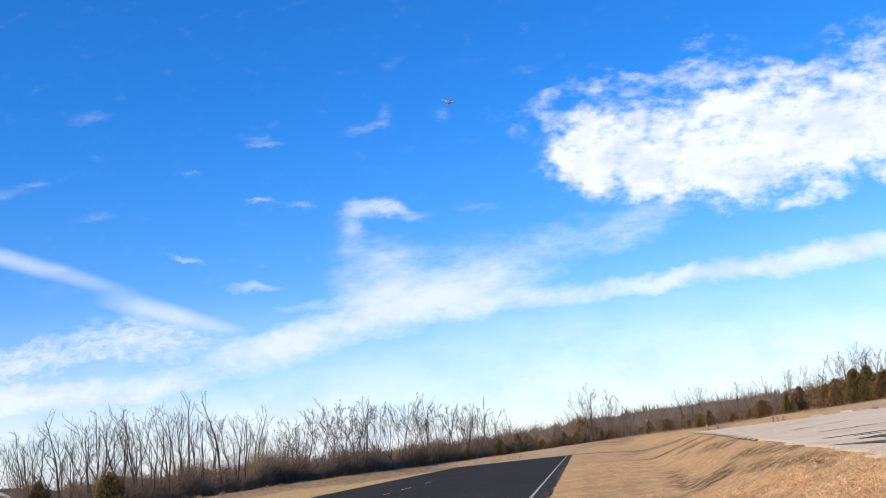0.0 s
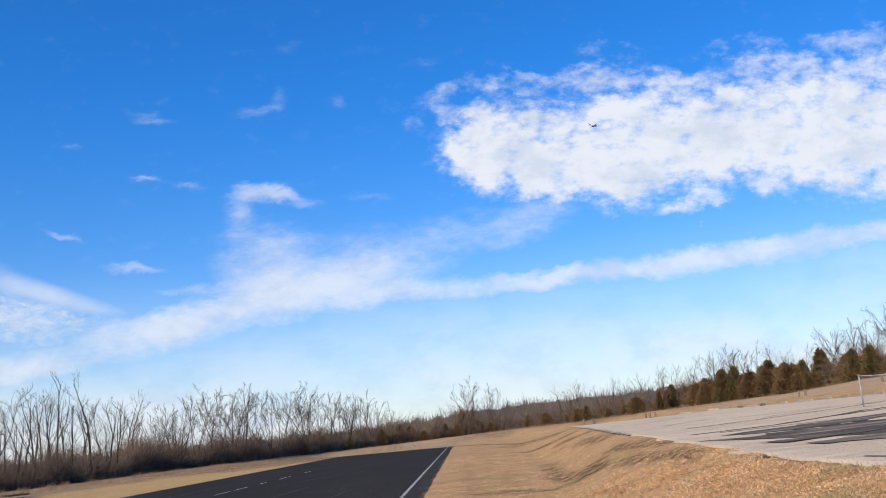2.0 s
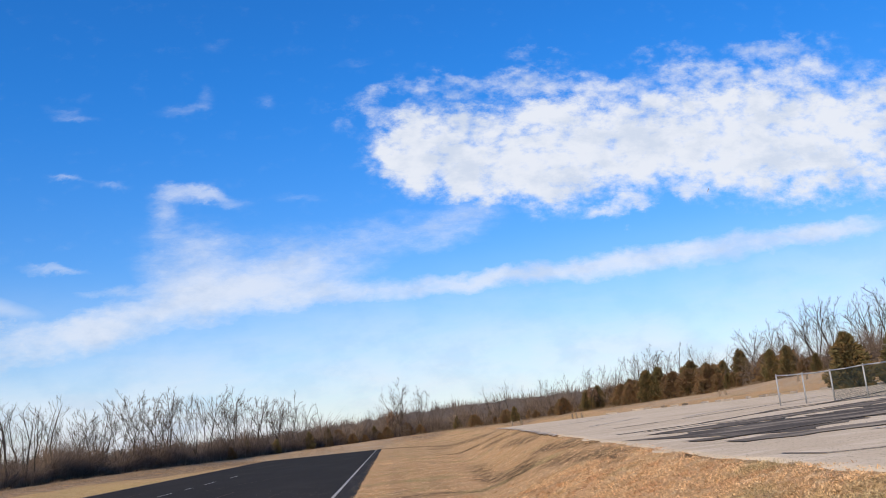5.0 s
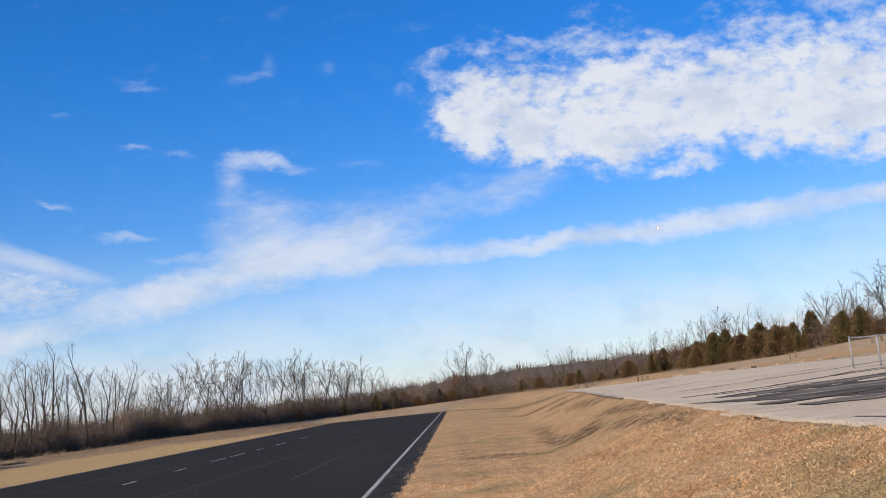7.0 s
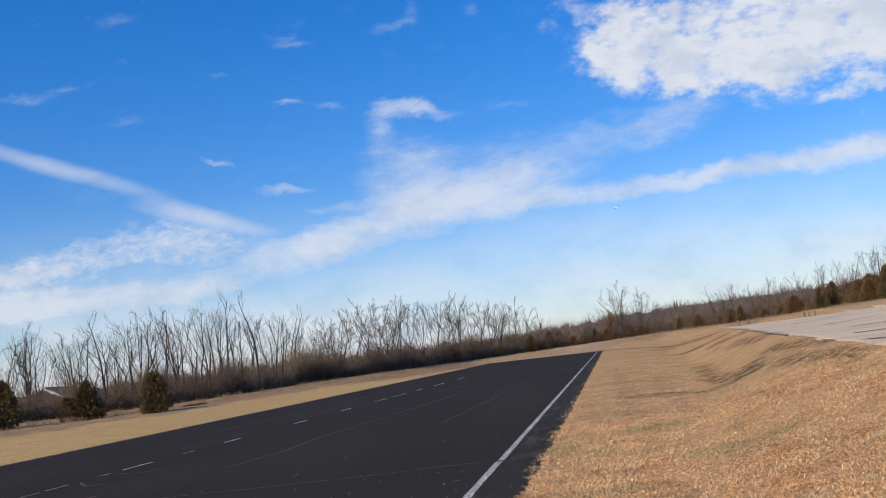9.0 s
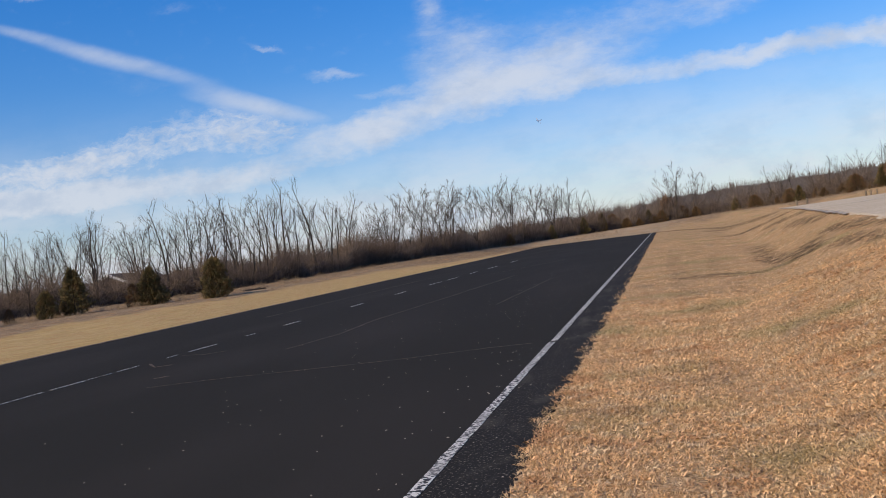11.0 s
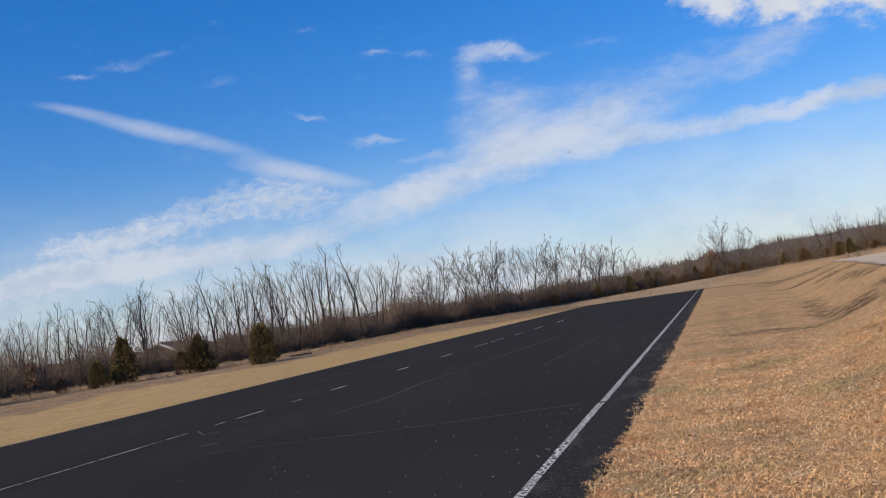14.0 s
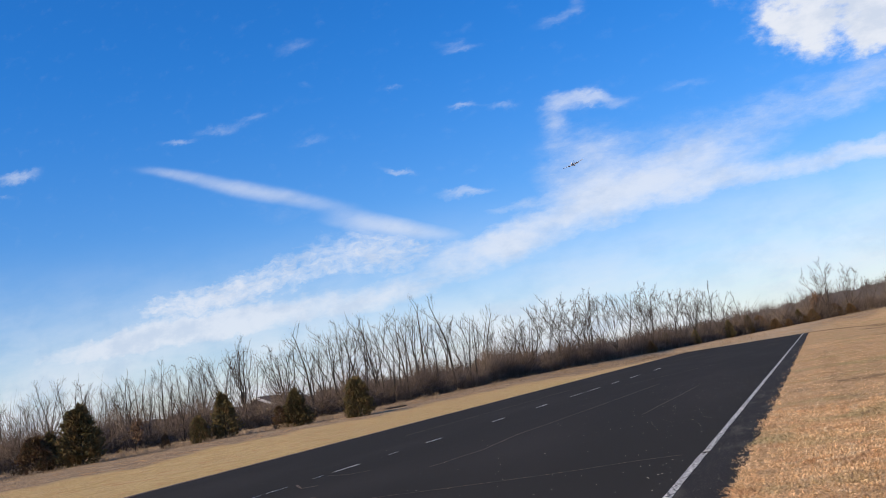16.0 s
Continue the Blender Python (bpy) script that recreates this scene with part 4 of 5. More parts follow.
# beside the runway, one by one: azimuth, distance, kind, scale
SPOTS = [(-27.6, 66, 0, 0.92), (-31.4, 68, 5, 0.52), (-35.7, 67, 3, 0.98), (-37.2, 66, 0, 0.62), (-43.8, 62.5, 1, 0.86), (-46.2, 63, 2, 0.85), (-45.4, 64, 3, 0.75), (-50.5, 63, 1, 0.8), (-32.4, 68, 4, 0.8), (-39.2, 66, 4, 0.5)]
used = set()
for a, d, k, s in SPOTS:
    if k in used:
        place_copy(CEDARS[k], a, d, a * 37, s)
    else:
        used.add(k)
        place(CEDARS[k], a, d, a * 37, s)
place_copy(CEDARS[5], 28.0, 66, 20, 0.72)
place_copy(CEDARS[5], 31.0, 66, 120, 0.8)
# along the far end and up the bank
for a in np.arange(-9.0, 13.5, 0.5):
    if g.random() < 0.65:
        place_copy(CEDARS[int(g.choice([2, 3, 4, 2]))], a + g.normal(0, 0.2), edge_d(a) + g.uniform(-2, 4), g.uniform(0, 360), g.uniform(0.55, 1.2) * (1.05 if a < -1 else 0.85))
for a in np.arange(12.6, 26.2, 0.23):
    place_copy(CEDARS[int(g.choice([3, 2, 2, 3, 2]))], a + g.normal(0, 0.15), edge_d(a) + g.uniform(-1.5, 4.5), g.uniform(0, 360), g.uniform(0.55, 1.35) * float(np.interp(a, [12.6, 17, 23, 26], [0.75, 1.1, 1.1, 0.8])))

def leafy_sapling(tall, seed, label):
    """A young tree that has kept its withered leaves."""
    g = np.random.default_rng(seed)
    limbs, twigs = grow(tall, 1.0, 2, seed, 0.7, 0.0, 1, (0.3, 0.4))
    root = tagged(new("leafy_sapling"), label, "tree", "saplings with withered leaves")
    rows = np.array(limbs + twigs)
    v, f = tubes(rows, 4)
    part("trunk", array_mesh("trunk", v, f, M_BARK), root)
    ends = np.array(twigs)[:, 3:6]
    n = 420
    c = ends[g.integers(len(ends), size=n)] + g.normal(0, 0.05 * tall, (n, 3))
    a, b = g.normal(0, 1, (n, 3)), g.normal(0, 1, (n, 3))
    s = 0.022 * tall
    verts = np.stack([c - a * s, c + b * s, c + a * s, c - b * s * 0.8], 1).reshape(-1, 3)
    base = np.arange(n)[:, None] * 4
    part("crown", array_mesh("crown", verts, np.concatenate([base + np.array([[0, 1, 2]]), base + np.array([[0, 2, 3]])]), M_LEAF), root)
    return root


place(leafy_sapling(2.1, 71, "small sapling with withered tan leaves in rough grass"), -40.9, 66, 0)
place(leafy_sapling(4.4, 72, "young oak holding sparse brown leaves at the wood's edge"), 0.4, 176, 0)
place(leafy_sapling(3.2, 73, "young oak holding sparse brown leaves at the wood's edge"), 13.0, 140, 0)

bm = bmesh.new()
add_rod(bm, (-1.2, 0, 0.09), (1.3, 0.15, 0.11), 0.11, 0.07, 8)
add_rod(bm, (0.3, 0.08, 0.12), (0.9, 0.5, 0.3), 0.04, 0.015, 6)
log = tagged(new("fallen_log", bm_mesh("fallen_log", bm, M_BARK)), "dark fallen log lying in the rough grass", "log")
place(log, -25.4, 71, 20, 0.7)


def build_brush(name, az0, az1, count, near, far, tall, mat, label, seed, sway=0.25, thin=1.0, category="brush"):
    """A thicket: many thin stems and side twigs, one mesh. near and far: metres behind the wood's edge."""
    g = np.random.default_rng(seed)
    a = g.uniform(az0, az1, count)
    d = np.interp(a, E_AZ, E_D) + near + (far - near) * g.random(count) ** 1.5
    x, y = d * np.sin(np.radians(a)), d * np.cos(np.radians(a))
    z = height(x, y) - 0.05
    lump = 0.9 + 0.35 * np.sin(a * 2.1) * np.sin(a * 0.77 + 1) + 0.2 * np.sin(a * 5.3 + 2) + 0.15 * np.sin(a * 13.1 + d)
    h = tall * (0.35 + 0.75 * g.random(count) ** 1.3) * np.clip(lump, 0.55, 1.3) * (1 - 0.2 * np.exp(-((a + 33.1) / 0.8) ** 4))
    lean = g.normal(0, sway, (count, 2)) * h[:, None]
    p = np.stack([x, y, z], 1)
    q = p + np.stack([lean[:, 0] * 0.4, lean[:, 1] * 0.4, h * 0.55], 1)
    e = q + np.stack([lean[:, 0], lean[:, 1], h * 0.45], 1)
    w = np.interp(d, [60, 200], [0.02, 0.04]) * thin
    rows = [np.column_stack([p, q, w, w * 0.7]), np.column_stack([q, e, w * 0.7, w * 0.25])]
    for _ in range(3):
        k = g.uniform(0.2, 1.0, count)[:, None]
        s = p + (q - p) * k
        t = s + np.stack([g.normal(0, 0.26, count) * h, g.normal(0, 0.26, count) * h, g.uniform(0.02, 0.32, count) * h], 1)
        rows.append(np.column_stack([s, t, w * 0.9, w * 0.2]))
    v, f = spikes(np.concatenate(rows))
    return tagged(new(name, array_mesh(name, v, f, mat)), label, category, kind="stuff")


build_brush("thicket", -58, -17, 5500, 6, 30, 5.6, M_BRUSH, "tall brown leafless scrub among the trees", 57)
build_brush("thicket", -20, 3, 3500, 8, 30, 5.2, M_BRUSH, "tall brown leafless scrub among the trees", 58)
build_brush("thicket", -58, -17, 13000, -0.5, 11, 3.4, M_BRUSH, "dense brown leafless thicket under the trees", 51)
build_brush("thicket", -20, 2, 12500, -0.5, 12, 3.7, M_BRUSH, "dense brown leafless thicket at the wood's edge", 52)
build_brush("thicket", 1, 36, 11000, 0.5, 20, 4.1, M_BRUSH, "dense brown leafless thicket on the rising bank", 53)
build_brush("tall_dry_grass", -58, -2, 6500, -17, 1, 0.42, M_STRAW, "unmown tan grass along the thicket's foot", 54, 0.4, 0.7, "grass")
build_brush("tall_dry_grass", 2, 36, 3000, -3, 2, 0.5, M_STRAW, "unmown tan grass along the thicket's foot", 55, 0.4, 0.7, "grass")
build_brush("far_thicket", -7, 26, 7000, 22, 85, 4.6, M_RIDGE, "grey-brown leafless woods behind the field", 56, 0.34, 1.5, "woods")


def build_ridge():
    """The wooded rise behind everything: a bumpy hill with a fringe of bare crowns."""
    az = np.arange(-75, 62, 0.18)
    top = np.interp(az, [-75, -40, -22, -12, -5, 2, 8, 14, 24, 35, 62], [3.0, 3.0, 3.0, 3.0, 4.0, 7.6, 8.4, 8.6, 9.0, 9.0, 8.0])
    top = top + 0.35 * np.sin(az * 2.9) * np.sin(az * 1.3 + 1) + 0.2 * np.sin(az * 5.7 + 2) + rng.normal(0, 0.12, len(az))
    d0 = 330.0
    lines = []
    for d, k in ((d0 - 60, -0.4), (d0 - 40, 0.35), (d0 - 15, 0.8), (d0, 1.0), (d0 + 60, 0.6)):
        lines.append(np.stack([d * np.sin(np.radians(az)), d * np.cos(np.radians(az)), top * k + 1.7 * (k > 0) + rng.normal(0, 0.4, len(az)) * (0 < k < 1)], 1))
    verts = np.concatenate(lines)
    n = len(az)
    i = np.arange(n - 1)
    f = np.concatenate([np.stack([k * n + i, k * n + i + 1, (k + 1) * n + i + 1, (k + 1) * n + i], 1) for k in range(4)])
    tagged(new("wooded_ridge", array_mesh("wooded_ridge", verts, f, M_RIDGE)), "wooded ridge behind the field, its brown greyed with haze", "ridge", kind="structure")
    c = 34000
    a = rng.uniform(-30, 42, c)
    t = np.interp(a, az, top)
    k = rng.uniform(0.05, 1.0, c) ** 0.7
    d = d0 - 45 * (1 - k) / 0.75 - 1
    p = np.stack([d * np.sin(np.radians(a)), d * np.cos(np.radians(a)), t * k + 1.0], 1)
    q = p + np.stack([rng.normal(0, 0.9, c), rng.normal(0, 0.6, c), rng.uniform(0.6, 2.2, c) + 2.6 * rng.random(c) ** 3 + 0.9 * np.sin(a * 3.7) * np.sin(a * 1.9 + 2)], 1)
    v, f = spikes(np.column_stack([p, q, rng.uniform(0.06, 0.17, c), np.full(c, 0.03)]))
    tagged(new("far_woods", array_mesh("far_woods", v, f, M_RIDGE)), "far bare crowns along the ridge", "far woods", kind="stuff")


build_ridge()

# ---------------------------------------------------------------- the lot: patches, fence, blocks, posts


def lot_streak(name, points, w, mat, lift=0.022):
    vs, fs = [], []
    for (xa, ya), (xb, yb) in zip(points, points[1:]):
        L = math.hypot(xb - xa, yb - ya)
        n = max(2, int(L / 0.4))
        for k in range(n + 1):
            u = k / n
            x, y = xa + (xb - xa) * u, ya + (yb - ya) * u
            ww = w * (0.55 + 0.9 * abs(noise.noise((x * 1.1, y * 1.1, 4.0))) + 0.2 * noise.noise((x * 4, y * 4, 1.0)))
            j = 0.25 * w * noise.noise((x * 0.6, y * 0.6, 8.0))
            nx, ny = -(yb - ya) / L, (xb - xa) / L
            for s in (ww + j, -ww + j):
                px, py = x + nx * s, y + ny * s
                vs.append((px, py, float(height(px, py)) + lift))
    for k in range(len(vs) // 2 - 1):
        fs.append((2 * k, 2 * k + 1, 2 * k + 3, 2 * k + 2))
    return mesh_from(name, vs, fs, mat)


# dark bands, then thin dark lines, laid just above the lot
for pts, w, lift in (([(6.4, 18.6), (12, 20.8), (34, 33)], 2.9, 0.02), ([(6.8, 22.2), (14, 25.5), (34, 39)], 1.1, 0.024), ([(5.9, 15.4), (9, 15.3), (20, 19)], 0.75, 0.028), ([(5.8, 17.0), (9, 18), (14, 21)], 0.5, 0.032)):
    part("tar_patch", lot_streak("tar_patch", pts, w, M_LOT_STREAK, lift), lot, "dark mottled band across the lot")
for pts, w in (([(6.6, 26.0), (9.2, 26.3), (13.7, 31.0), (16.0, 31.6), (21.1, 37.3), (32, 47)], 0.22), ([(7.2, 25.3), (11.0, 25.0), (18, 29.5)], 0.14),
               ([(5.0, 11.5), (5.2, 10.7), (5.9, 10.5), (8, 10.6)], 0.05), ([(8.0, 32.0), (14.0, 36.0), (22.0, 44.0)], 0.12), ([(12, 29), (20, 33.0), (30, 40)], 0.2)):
    part("tar_seam", lot_streak("tar_seam", pts, w, M_LOT_STREAK), lot, "thin dark line across the lot")
for pts, w in (([(7.6, 14.0), (9.6, 13.9)], 0.07), ([(9.0, 40.0), (13.0, 46.0)], 0.1), ([(10.0, 52.0), (15.0, 60.0)], 0.12), ([(13.0, 64.0), (19.0, 70.0)], 0.14), ([(12.0, 36.0), (17.0, 42.0)], 0.08)):
    part("painted_mark", lot_streak("painted_mark", pts, w, M_PAINT, 0.03), lot, "faded white parking line")
for y0 in np.arange(33, 97, 1.6):
    y1 = y0 + float(rng.uniform(0.9, 1.5))
    part("kerb_stone", lot_streak("kerb_stone", [(float(lot_edge(y0)) - 0.1, float(y0)), (float(lot_edge(y1)) - 0.1, y1)], 0.13, M_STONE, 0.06), lot)

for pts, w in (([(-14.5, 140.5), (-10.5, 141.5)], 0.7), ([(-9.0, 142.5), (-5.5, 143.0)], 0.8), ([(-4.8, 141.0), (-1.5, 141.6)], 0.5)):
    part("gravel_patch", lot_streak("gravel_patch", pts, w, M_STONE, 0.03), ground, "pale gravel beyond the runway's end")


def chain_link(a, b, tall, gap, r, mat):
    """Woven wires of one bay from post a to post b."""
    a, b = Vector(a), Vector(b)
    L = (b - a).length
    rows = []
    n = int((L + tall) / gap)
    for k in range(n):
        s = k * gap
        for flip in (False, True):
            u0, z0 = (s, 0.06) if s < L else (L, 0.06 + s - L)
            u1, z1 = (s - tall, tall) if s > tall else (0.0, s)
            z0, z1 = min(z0, tall), min(max(z1, 0.06), tall)
            u0, u1 = max(0, min(L, u0)) / L, max(0, min(L, u1)) / L
            if flip:
                u0, u1 = 1 - u0, 1 - u1
            p, q = a.lerp(b, u0), a.lerp(b, u1)
            rows.append((p.x, p.y, p.z + z0, q.x, q.y, q.z + z1, r, r))
    v, f = tubes(rows, 3)
    return array_mesh("mesh_panel", v, f, mat)


def build_fence():
    root = tagged(new("chain_link_fence"), "low galvanised chain-link fence on the parking lot", "fence")
    spots = [(15.6, 35.2), (16.0, 33.8), (16.35, 32.3), (16.75, 30.7), (17.1, 29.0), (17.5, 27.2), (17.9, 25.4), (18.3, 23.6)]
    pts = [Vector((x, y, float(height(x, y)))) for x, y in spots]
    tops = [1.21, 1.15, 1.13, 1.17, 1.2, 1.2, 1.2, 1.2]
    for p, h in zip(pts, tops):
        bm = bmesh.new()
        add_rod(bm, (0, 0, -0.05), (0.01, 0, h), 0.032, 0.032, 10)
        post = part("post", bm_mesh("post", bm, M_STEEL, True), root, "", Matrix.Translation(p))
        bm = bmesh.new()
        add_rod(bm, (0.01, 0, h - 0.01), (0.01, 0, h + 0.04), 0.042, 0.02, 10)
        part("cap", bm_mesh("cap", bm, M_STEEL, True), post)
    for k in range(len(pts) - 1):
        bm = bmesh.new()
        a, b = pts[k] + Vector((0, 0, tops[k] - 0.02)), pts[k + 1] + Vector((0, 0, tops[k + 1] - 0.02))
        mid = (a + b) / 2 - Vector((0, 0, 0.02))
        add_rod(bm, a, mid, 0.024, 0.024, 8)
        add_rod(bm, mid, b, 0.024, 0.024, 8)
        part("top_rail", bm_mesh("top_rail", bm, M_STEEL, True), root)
        if k >= 2:
            part("mesh_panel", chain_link(pts[k], pts[k + 1], 1.1, 0.06, 0.0045, M_SCREEN), root, "dark woven wire mesh")
        else:
            part("mesh_panel", chain_link(pts[k], pts[k + 1], 1.1, 0.11, 0.0016, M_STEEL), root, "thin wire mesh")


build_fence()


def stop_block(L, w, h, seed, label, mat):
    g2 = random.Random(seed)
    bm = bmesh.new()
    add_box(bm, (0, 0, h / 2), (L, w, h), 0.03)
    for v in bm.verts:
        v.co += Vector((g2.uniform(-1, 1), g2.uniform(-1, 1), g2.uniform(-1, 0.4))) * 0.025
    ob = new("stop_block", bm_mesh("stop_block", bm, mat))
    return tagged(ob, label, "wheel stop", "stop blocks along the lot")


BLOCKS = [stop_block(1.3, 0.2, 0.18, 1, "weathered pale concrete wheel stop on the lot's rim", M_STONE), stop_block(0.6, 0.26, 0.2, 2, "broken stub of a concrete wheel stop", M_STONE),
          stop_block(1.1, 0.24, 0.2, 3, "short worn timber wheel stop", M_POST)]
row = [(24.5, 97.5), (28, 95), (29.7, 88), (31, 80), (31.7, 72), (34, 62), (38, 52), (43, 46)]
seen = set()
for (xa, ya), (xb, yb) in zip(row, row[1:]):
    L = math.hypot(xb - xa, yb - ya)
    s = 0.6
    while s < L:
        u = s / L
        x, y = xa + (xb - xa) * u - 0.5, ya + (yb - ya) * u
        k = int(rng.choice([0, 0, 1, 2, 1]))
        m = pose(x, y, float(height(x, y)) + 0.005, 0, 0, math.degrees(math.atan2(yb - ya, xb - xa)) + float(rng.normal(0, 5)))
        if k in seen:
            copy_thing(BLOCKS[k], m)
        else:
            BLOCKS[k].matrix_basis = m
            seen.add(k)
        s += float(rng.uniform(1.8, 4.2))


def stub_post(tall, r, label):
    bm = bmesh.new()
    add_rod(bm, (0, 0, -0.05), (0, 0, tall), r, r * 0.92, 10)
    add_rod(bm, (0, 0, tall), (0, 0, tall + 0.03), r * 0.92, r * 0.5, 10)
    return tagged(new("stub_post", bm_mesh("stub_post", bm, M_POST)), label, "post", "stub posts at the lot's corner")


post0 = stub_post(0.62, 0.11, "short weathered wooden stub post at the lot's corner")
spots = [(8.02, 100), (8.6, 99), (11.75, 104), (12.0, 103.5), (12.32, 104), (20.6, 100), (20.95, 100), (25.1, 92), (25.6, 92)]
for k, (a, d) in enumerate(spots):
    x, y = plan(a, d)
    m = pose(x, y, float(height(x, y)), 0, 0, 40 * k)
    if k == 0:
        post0.matrix_basis = m
    else:
        copy_thing(post0, m)

# ---------------------------------------------------------------- house behind the wood


def build_house():
    x, y = plan(-33.0, 118)
    gz = float(height(x, y))
    root = tagged(new("house"), "small brown house with white gable boards behind bare trees", "house")
    root.matrix_basis = pose(x, y, gz, 0, 0, 16)
    peak = 1.7 + 118 * math.tan(radians(0.78)) - gz
    W, D, slope = 4.4, 9.0, 0.5
    eave = peak - W / 2 * slope
    bm = bmesh.new()
    sec = [(-W / 2, -0.3), (W / 2, -0.3), (W / 2, eave), (0, peak - 0.02), (-W / 2, eave)]
    fr = [bm.verts.new((a, -D / 2, c)) for a, c in sec]
    bk = [bm.verts.new((a, D / 2, c)) for a, c in sec]
    bm.faces.new(fr[::-1])
    bm.faces.new(bk)
    for k in range(5):
        bm.faces.new((fr[k], fr[(k + 1) % 5], bk[(k + 1) % 5], bk[k]))
    bmesh.ops.recalc_face_normals(bm, faces=bm.faces)
    part("wall", bm_mesh("wall", bm, M_TIMBER), root, "brown timber wall under a white gable")
    for s in (1, -1):
        an = math.atan(slope) * s
        bm = bmesh.new()
        add_box(bm, (s * W / 4 * 1.1, 0, peak - W / 4 * slope * 1.1 + 0.12), (W / 2 * 1.12 / math.cos(an), D + 0.8, 0.14), 0.02, Matrix.Rotation(an, 4, "Y"))
        part("roof", bm_mesh("roof", bm, M_SHINGLE), root, "brown shingle roof")
        bm = bmesh.new()
        add_box(bm, (s * W / 4 * 1.1, -D / 2 - 0.43, peak - W / 4 * slope * 1.1 + 0.08), (W / 2 * 1.14 / math.cos(an), 0.06, 0.3), 0.0, Matrix.Rotation(an, 4, "Y"))
        part("bargeboard", bm_mesh("bargeboard", bm, M_SIDING), root, "white bargeboard")
    for s in (1, -1):
        bm = bmesh.new()
        add_box(bm, (s * 1.0, -D / 2 - 0.02, eave - 0.9), (1.0, 0.06, 1.2), 0.01)
        win = part("window", bm_mesh("window", bm, M_GLASS), root, "dark window")
        bm = bmesh.new()
        for dx, dz, sx, sz in ((0, 0.64, 1.16, 0.08), (0, -0.64, 1.16, 0.08), (0.54, 0, 0.08, 1.2), (-0.54, 0, 0.08, 1.2)):
            add_box(bm, (s * 1.0 + dx, -D / 2 - 0.05, eave - 0.9 + dz), (sx, 0.05, sz), 0.0)
        part("window_frame", bm_mesh("window_frame", bm, M_SIDING), win, "white window frame")


build_house()

# ---------------------------------------------------------------- dry grass


def build_grass(name, tufts, blades, r0, r1, power, size, wide, label, seed):
    """Bent blades in loose tufts, thick near the walker's feet."""
    g = np.random.default_rng(seed)
    az = np.radians(g.uniform(-20, 40, tufts))
    r = r0 + (r1 - r0) * g.random(tufts) ** power
    x, y = r * np.sin(az), r * np.cos(az)
    keep = (x - SKEW * y > RUN_R - 0.05 + 0.04 * np.sin(y * 1.3) + 0.03 * np.sin(y * 5.1) + g.normal(0, 0.045, tufts)) & (x < lot_edge(y) - 0.05 + g.normal(0, 0.15, tufts))
    # thin spots and thick spots, a metre or two across
    thick = 0.5 + 0.5 * np.sin(x * 2.1 + 1.8 * np.sin(y * 0.7)) * np.sin(y * 1.1 + 1.4 * np.sin(x * 1.3 + 1))
    # tufts are sparser on the dark streaks too
    keep &= g.random(tufts) < (0.45 + 0.55 * thick) * (1 - 0.9 * turf_streak_share(x, y))
    x, y, r, thick = (np.repeat(v[keep], blades) for v in (x, y, r, thick))
    n = len(x)
    spread = 0.012 + 0.0016 * r
    x, y = x + g.normal(0, 1, n) * spread, y + g.normal(0, 1, n) * spread
    z = height(x, y) - 0.004
    turn = g.random(n) * 2 * math.pi
    k = size * (0.5 + 0.7 * g.random(n) + 0.4 * thick)
    tilt = g.uniform(0.45, 1.45, n)
    out = np.stack([np.cos(turn) * np.sin(tilt), np.sin(turn) * np.sin(tilt), np.cos(tilt)], 1)
    side = np.stack([-np.sin(turn), np.cos(turn), np.zeros(n)], 1)
    w = (wide * (0.5 + 0.1 * r))[:, None] * g.uniform(0.7, 1.3, n)[:, None]
    p = np.stack([x, y, z], 1)
    mid = p + out * (k * 0.6)[:, None] + np.array([0, 0, 1]) * (k * 0.12)[:, None]
    tip = mid + (out + g.normal(0, 0.35, (n, 3)) + np.array([0, 0, -0.3])) * (k * 0.5)[:, None]
    tip[:, 2] = np.maximum(tip[:, 2], z + 0.004)
    verts = np.stack([p - side * w, p + side * w, mid + side * w * 0.8, tip], 1).reshape(-1, 3)
    b = np.arange(n)[:, None] * 4
    f = np.concatenate([b + np.array([[0, 1, 2]]), b + np.array([[0, 2, 3]])])
    tagged(new(name, array_mesh(name, verts, f, M_BLADE)), label, "grass", kind="stuff")


build_grass("dry_grass", 80000, 8, 4.5, 20, 1.15, 0.037, 0.0015, "dry straw-coloured cropped grass blades", 61)
build_grass("dry_grass", 46000, 5, 17, 70, 1.3, 0.042, 0.0014, "dry straw-coloured cropped grass tufts", 62)

# ---------------------------------------------------------------- the model aircraft
plane = tagged(new("model_airplane"), "white twin-engined radio-controlled model airplane in flight", "model airplane")


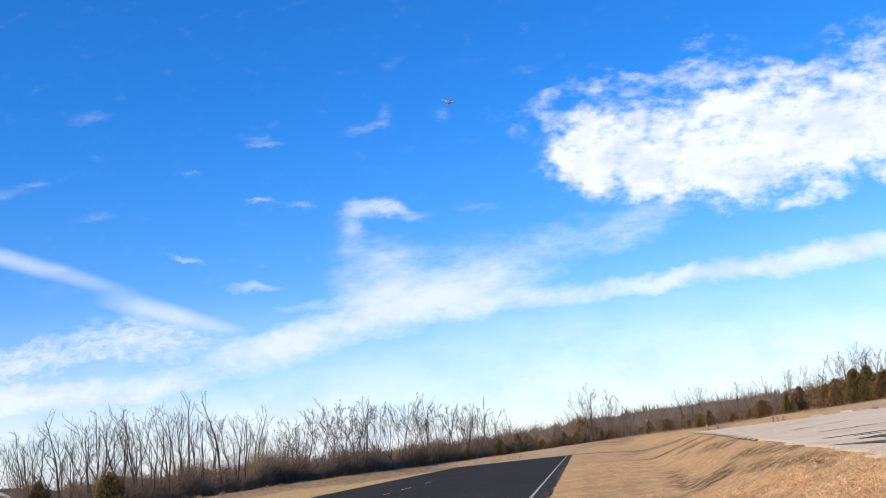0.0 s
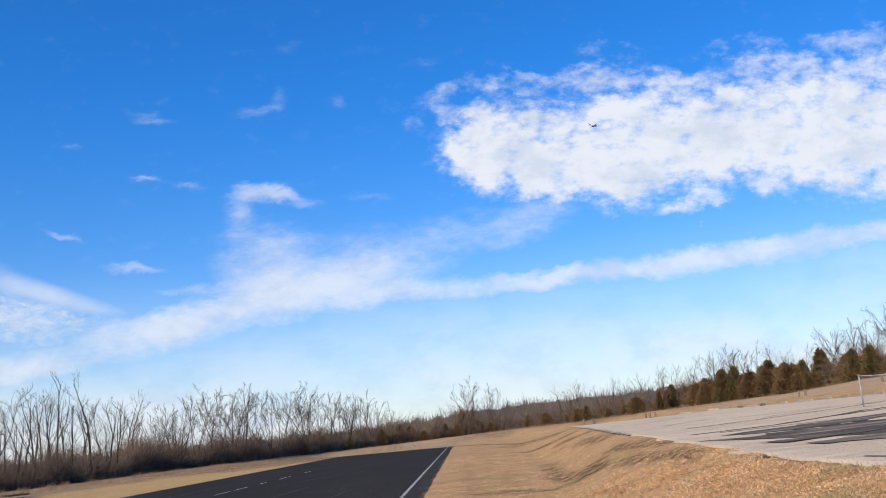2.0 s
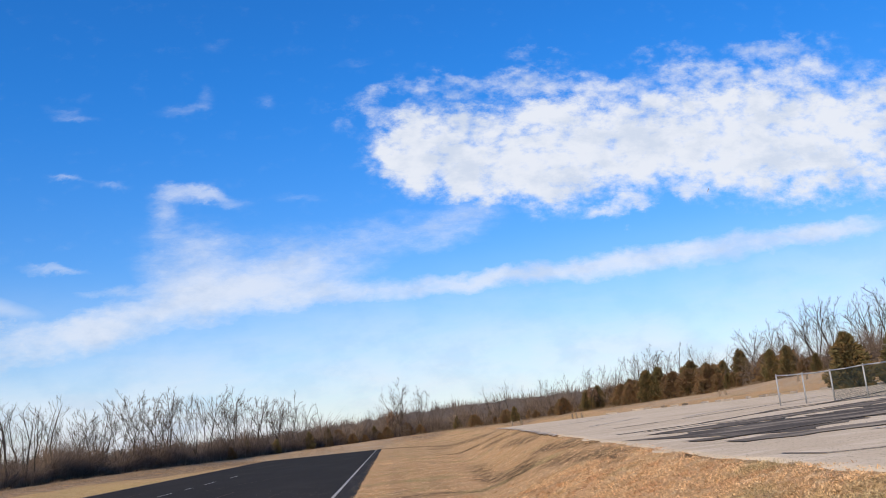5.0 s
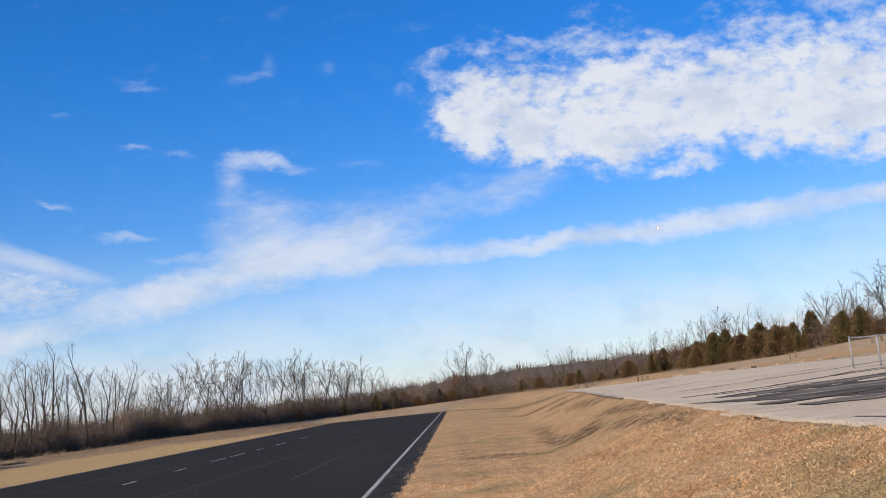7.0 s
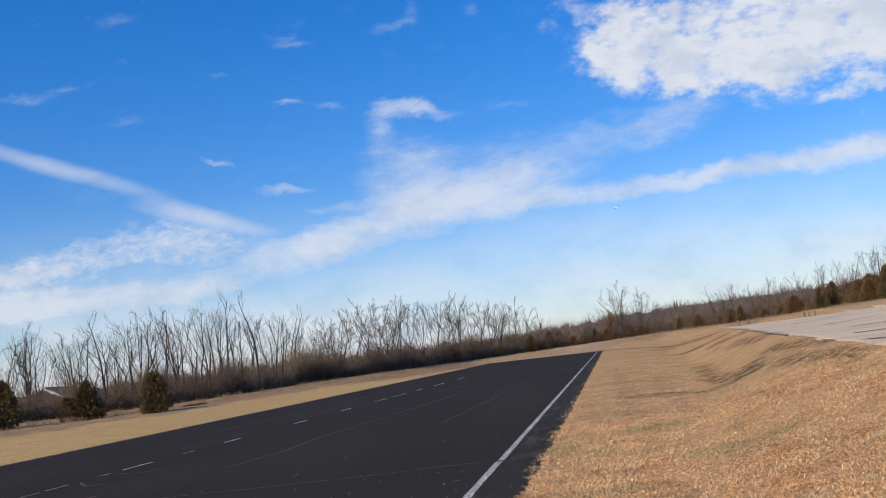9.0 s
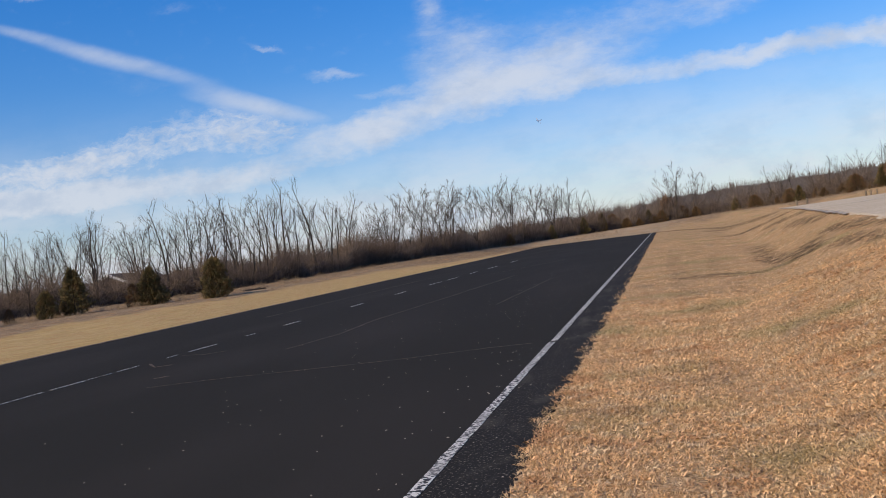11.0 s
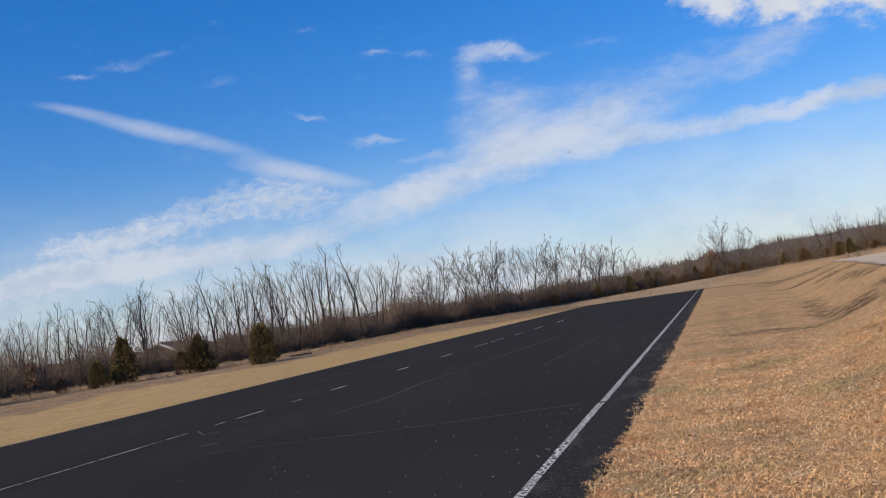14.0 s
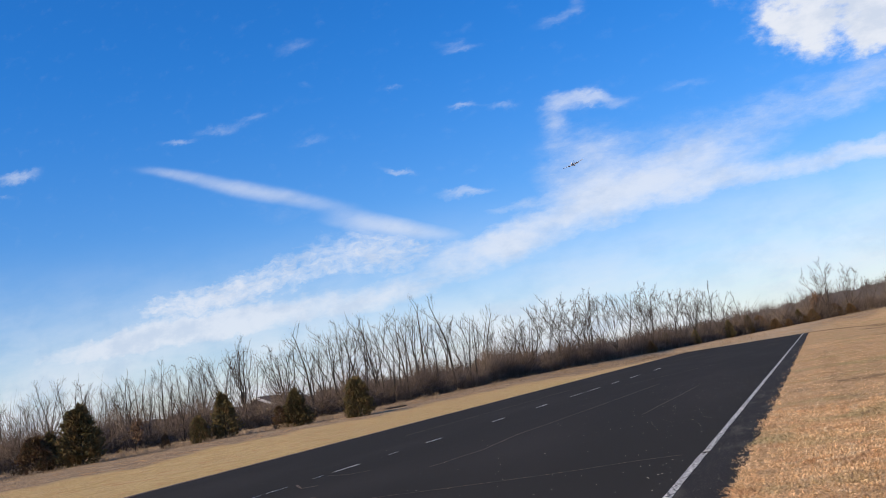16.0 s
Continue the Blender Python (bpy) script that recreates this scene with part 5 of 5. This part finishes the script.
def build_plane():
    """Nose along +y, wings along x, one unit a metre."""
    bm = bmesh.new()
    prof = [(-0.95, 0.02, 0.05), (-0.6, 0.055, 0.035), (-0.2, 0.095, 0.0), (0.3, 0.105, 0.0), (0.6, 0.1, 0.0), (0.78, 0.075, -0.01), (0.88, 0.035, -0.02), (0.9, 0.008, -0.022)]
    rings = []
    for y, r, dz in prof:
        rings.append([bm.verts.new((r * math.cos(k * math.pi / 6), y, dz + r * 1.08 * math.sin(k * math.pi / 6))) for k in range(12)])
    for a, b in zip(rings, rings[1:]):
        for k in range(12):
            bm.faces.new((a[k], a[(k + 1) % 12], b[(k + 1) % 12], b[k]))
    bm.faces.new(rings[0])
    bm.faces.new(rings[-1][::-1])
    bmesh.ops.recalc_face_normals(bm, faces=bm.faces)
    part("fuselage", bm_mesh("fuselage", bm, M_HULL, True), plane)

    def surface(name, root_c, tip_c, span, sweep, rise, thick, at, mat, upright=False):
        bm = bmesh.new()
        secs = []
        for u, c in ((0, root_c), (1, tip_c)):
            s, y0, z0 = span * u, -sweep * u, rise * u
            th = thick * (1 - 0.5 * u)
            pts = [(0.5, 0.0), (0.3, 0.55), (0.0, 0.5), (-0.5, 0.0), (0.0, -0.3), (0.3, -0.4)]
            secs.append([bm.verts.new(((z0 + q * th), y0 + p * c, s) if upright else (s, y0 + p * c, z0 + q * th)) for p, q in pts])
        for k in range(6):
            bm.faces.new((secs[0][k], secs[0][(k + 1) % 6], secs[1][(k + 1) % 6], secs[1][k]))
        bm.faces.new(secs[1])
        bm.faces.new(secs[0][::-1])
        bmesh.ops.recalc_face_normals(bm, faces=bm.faces)
        part(name, bm_mesh(name, bm, mat), plane, "", Matrix.Translation(at))

    for sgn in (1, -1):
        surface("wing", 0.34, 0.2, 0.92 * sgn, 0.06, 0.07, 0.045, (0, 0.12, -0.05), M_HULL)
        surface("tailplane", 0.2, 0.12, 0.36 * sgn, 0.05, 0.0, 0.02, (0, -0.82, 0.06), M_HULL)
        bm = bmesh.new()
        add_rod(bm, (0, -0.18, 0), (0, 0.2, 0), 0.05, 0.06, 12)
        add_rod(bm, (0, 0.2, 0), (0, 0.26, 0), 0.06, 0.03, 12)
        eng = part("engine", bm_mesh("engine", bm, M_DARK), plane, "dark engine nacelle under the wing", Matrix.Translation((0.34 * sgn, 0.26, -0.06)))
        bm = bmesh.new()
        add_rod(bm, (0, 0.24, 0), (0, 0.33, 0), 0.03, 0.006, 10)
        part("spinner", bm_mesh("spinner", bm, M_BELLY), eng)
    surface("fin", 0.26, 0.13, 0.34, 0.16, 0.0, 0.025, (0, -0.78, 0.06), M_BELLY, True)
    bm = bmesh.new()
    add_box(bm, (0, 0.1, -0.1), (0.13, 1.0, 0.03), 0.012)
    part("belly_panel", bm_mesh("belly_panel", bm, M_BELLY), plane, "grey belly panel")


build_plane()


def fly(x, y, z, heading, climb, bank):
    """heading: degrees clockwise from +y; bank: right wing down."""
    return pose(x, y, z, 0, 0, -heading) @ pose(0, 0, 0, climb, 0, 0) @ pose(0, 0, 0, 0, bank, 0)


PLANE_ROWS = [
    (0, fly(-10.9, 120.1, 50.3, 52, 2, -8)),
    (1, fly(7.0, 136.0, 51.5, 53, 2, -10)),
    (1.5, fly(17.3, 143.5, 51.7, 55, 1, -6)),
    (2, fly(29.0, 151.2, 52.1, 58, 1, 0)),
    (2.5, fly(41.2, 158.0, 52.6, 60, 1, 10)),
    (3, fly(52.7, 164.2, 53.4, 60, 2, -10)),
    (4.2, fly(74.0, 184.0, 52.0, 35, 0, -45)),
    (5.5, fly(79.5, 205.5, 47.4, -15, -8, -65)),
    (6, fly(75.4, 215.1, 44.9, -35, -8, -62)),
    (6.5, fly(68.3, 224.4, 42.2, -48, -8, -55)),
    (7, fly(58.8, 232.6, 40.1, -57, -6, -50)),
    (7.5, fly(47.0, 239.6, 39.1, -65, -4, -45)),
    (8, fly(34.5, 244.9, 38.0, -74, -3, -35)),
    (8.5, fly(20.9, 247.6, 37.4, -85, -3, -25)),
    (9, fly(7.9, 247.5, 36.3, -94, -4, -20)),
    (9.5, fly(-4.1, 244.7, 35.3, -103, -5, -25)),
    (10, fly(-14.6, 240.5, 33.6, -112, -6, -35)),
    (11.2, fly(-26.0, 224.0, 29.5, -160, -6, -55)),
    (12.3, fly(-24.6, 202.0, 26.9, -188, -2, -15)),
    (12.5, fly(-23.7, 197.0, 26.9, -190, -1, -5)),
    (13, fly(-21.2, 183.1, 26.9, -188, -1, 8)),
    (13.5, fly(-19.3, 167.1, 26.4, -186, -2, 14)),
    (14, fly(-18.0, 149.1, 25.3, -184, -4, 22)),
    (14.5, fly(-17.1, 130.0, 24.0, -183, -5, 12)),
    (15, fly(-16.3, 110.0, 21.7, -182, -6, 0)),
    (15.5, fly(-15.6, 91.0, 19.4, -182, -6, 0)),
    (16, fly(-14.9, 71.8, 17.2, -182, -6, 13)),
]


# ---------------------------------------------------------------- what moves
def motions():
    walk(plane, PLANE_ROWS)


motions()
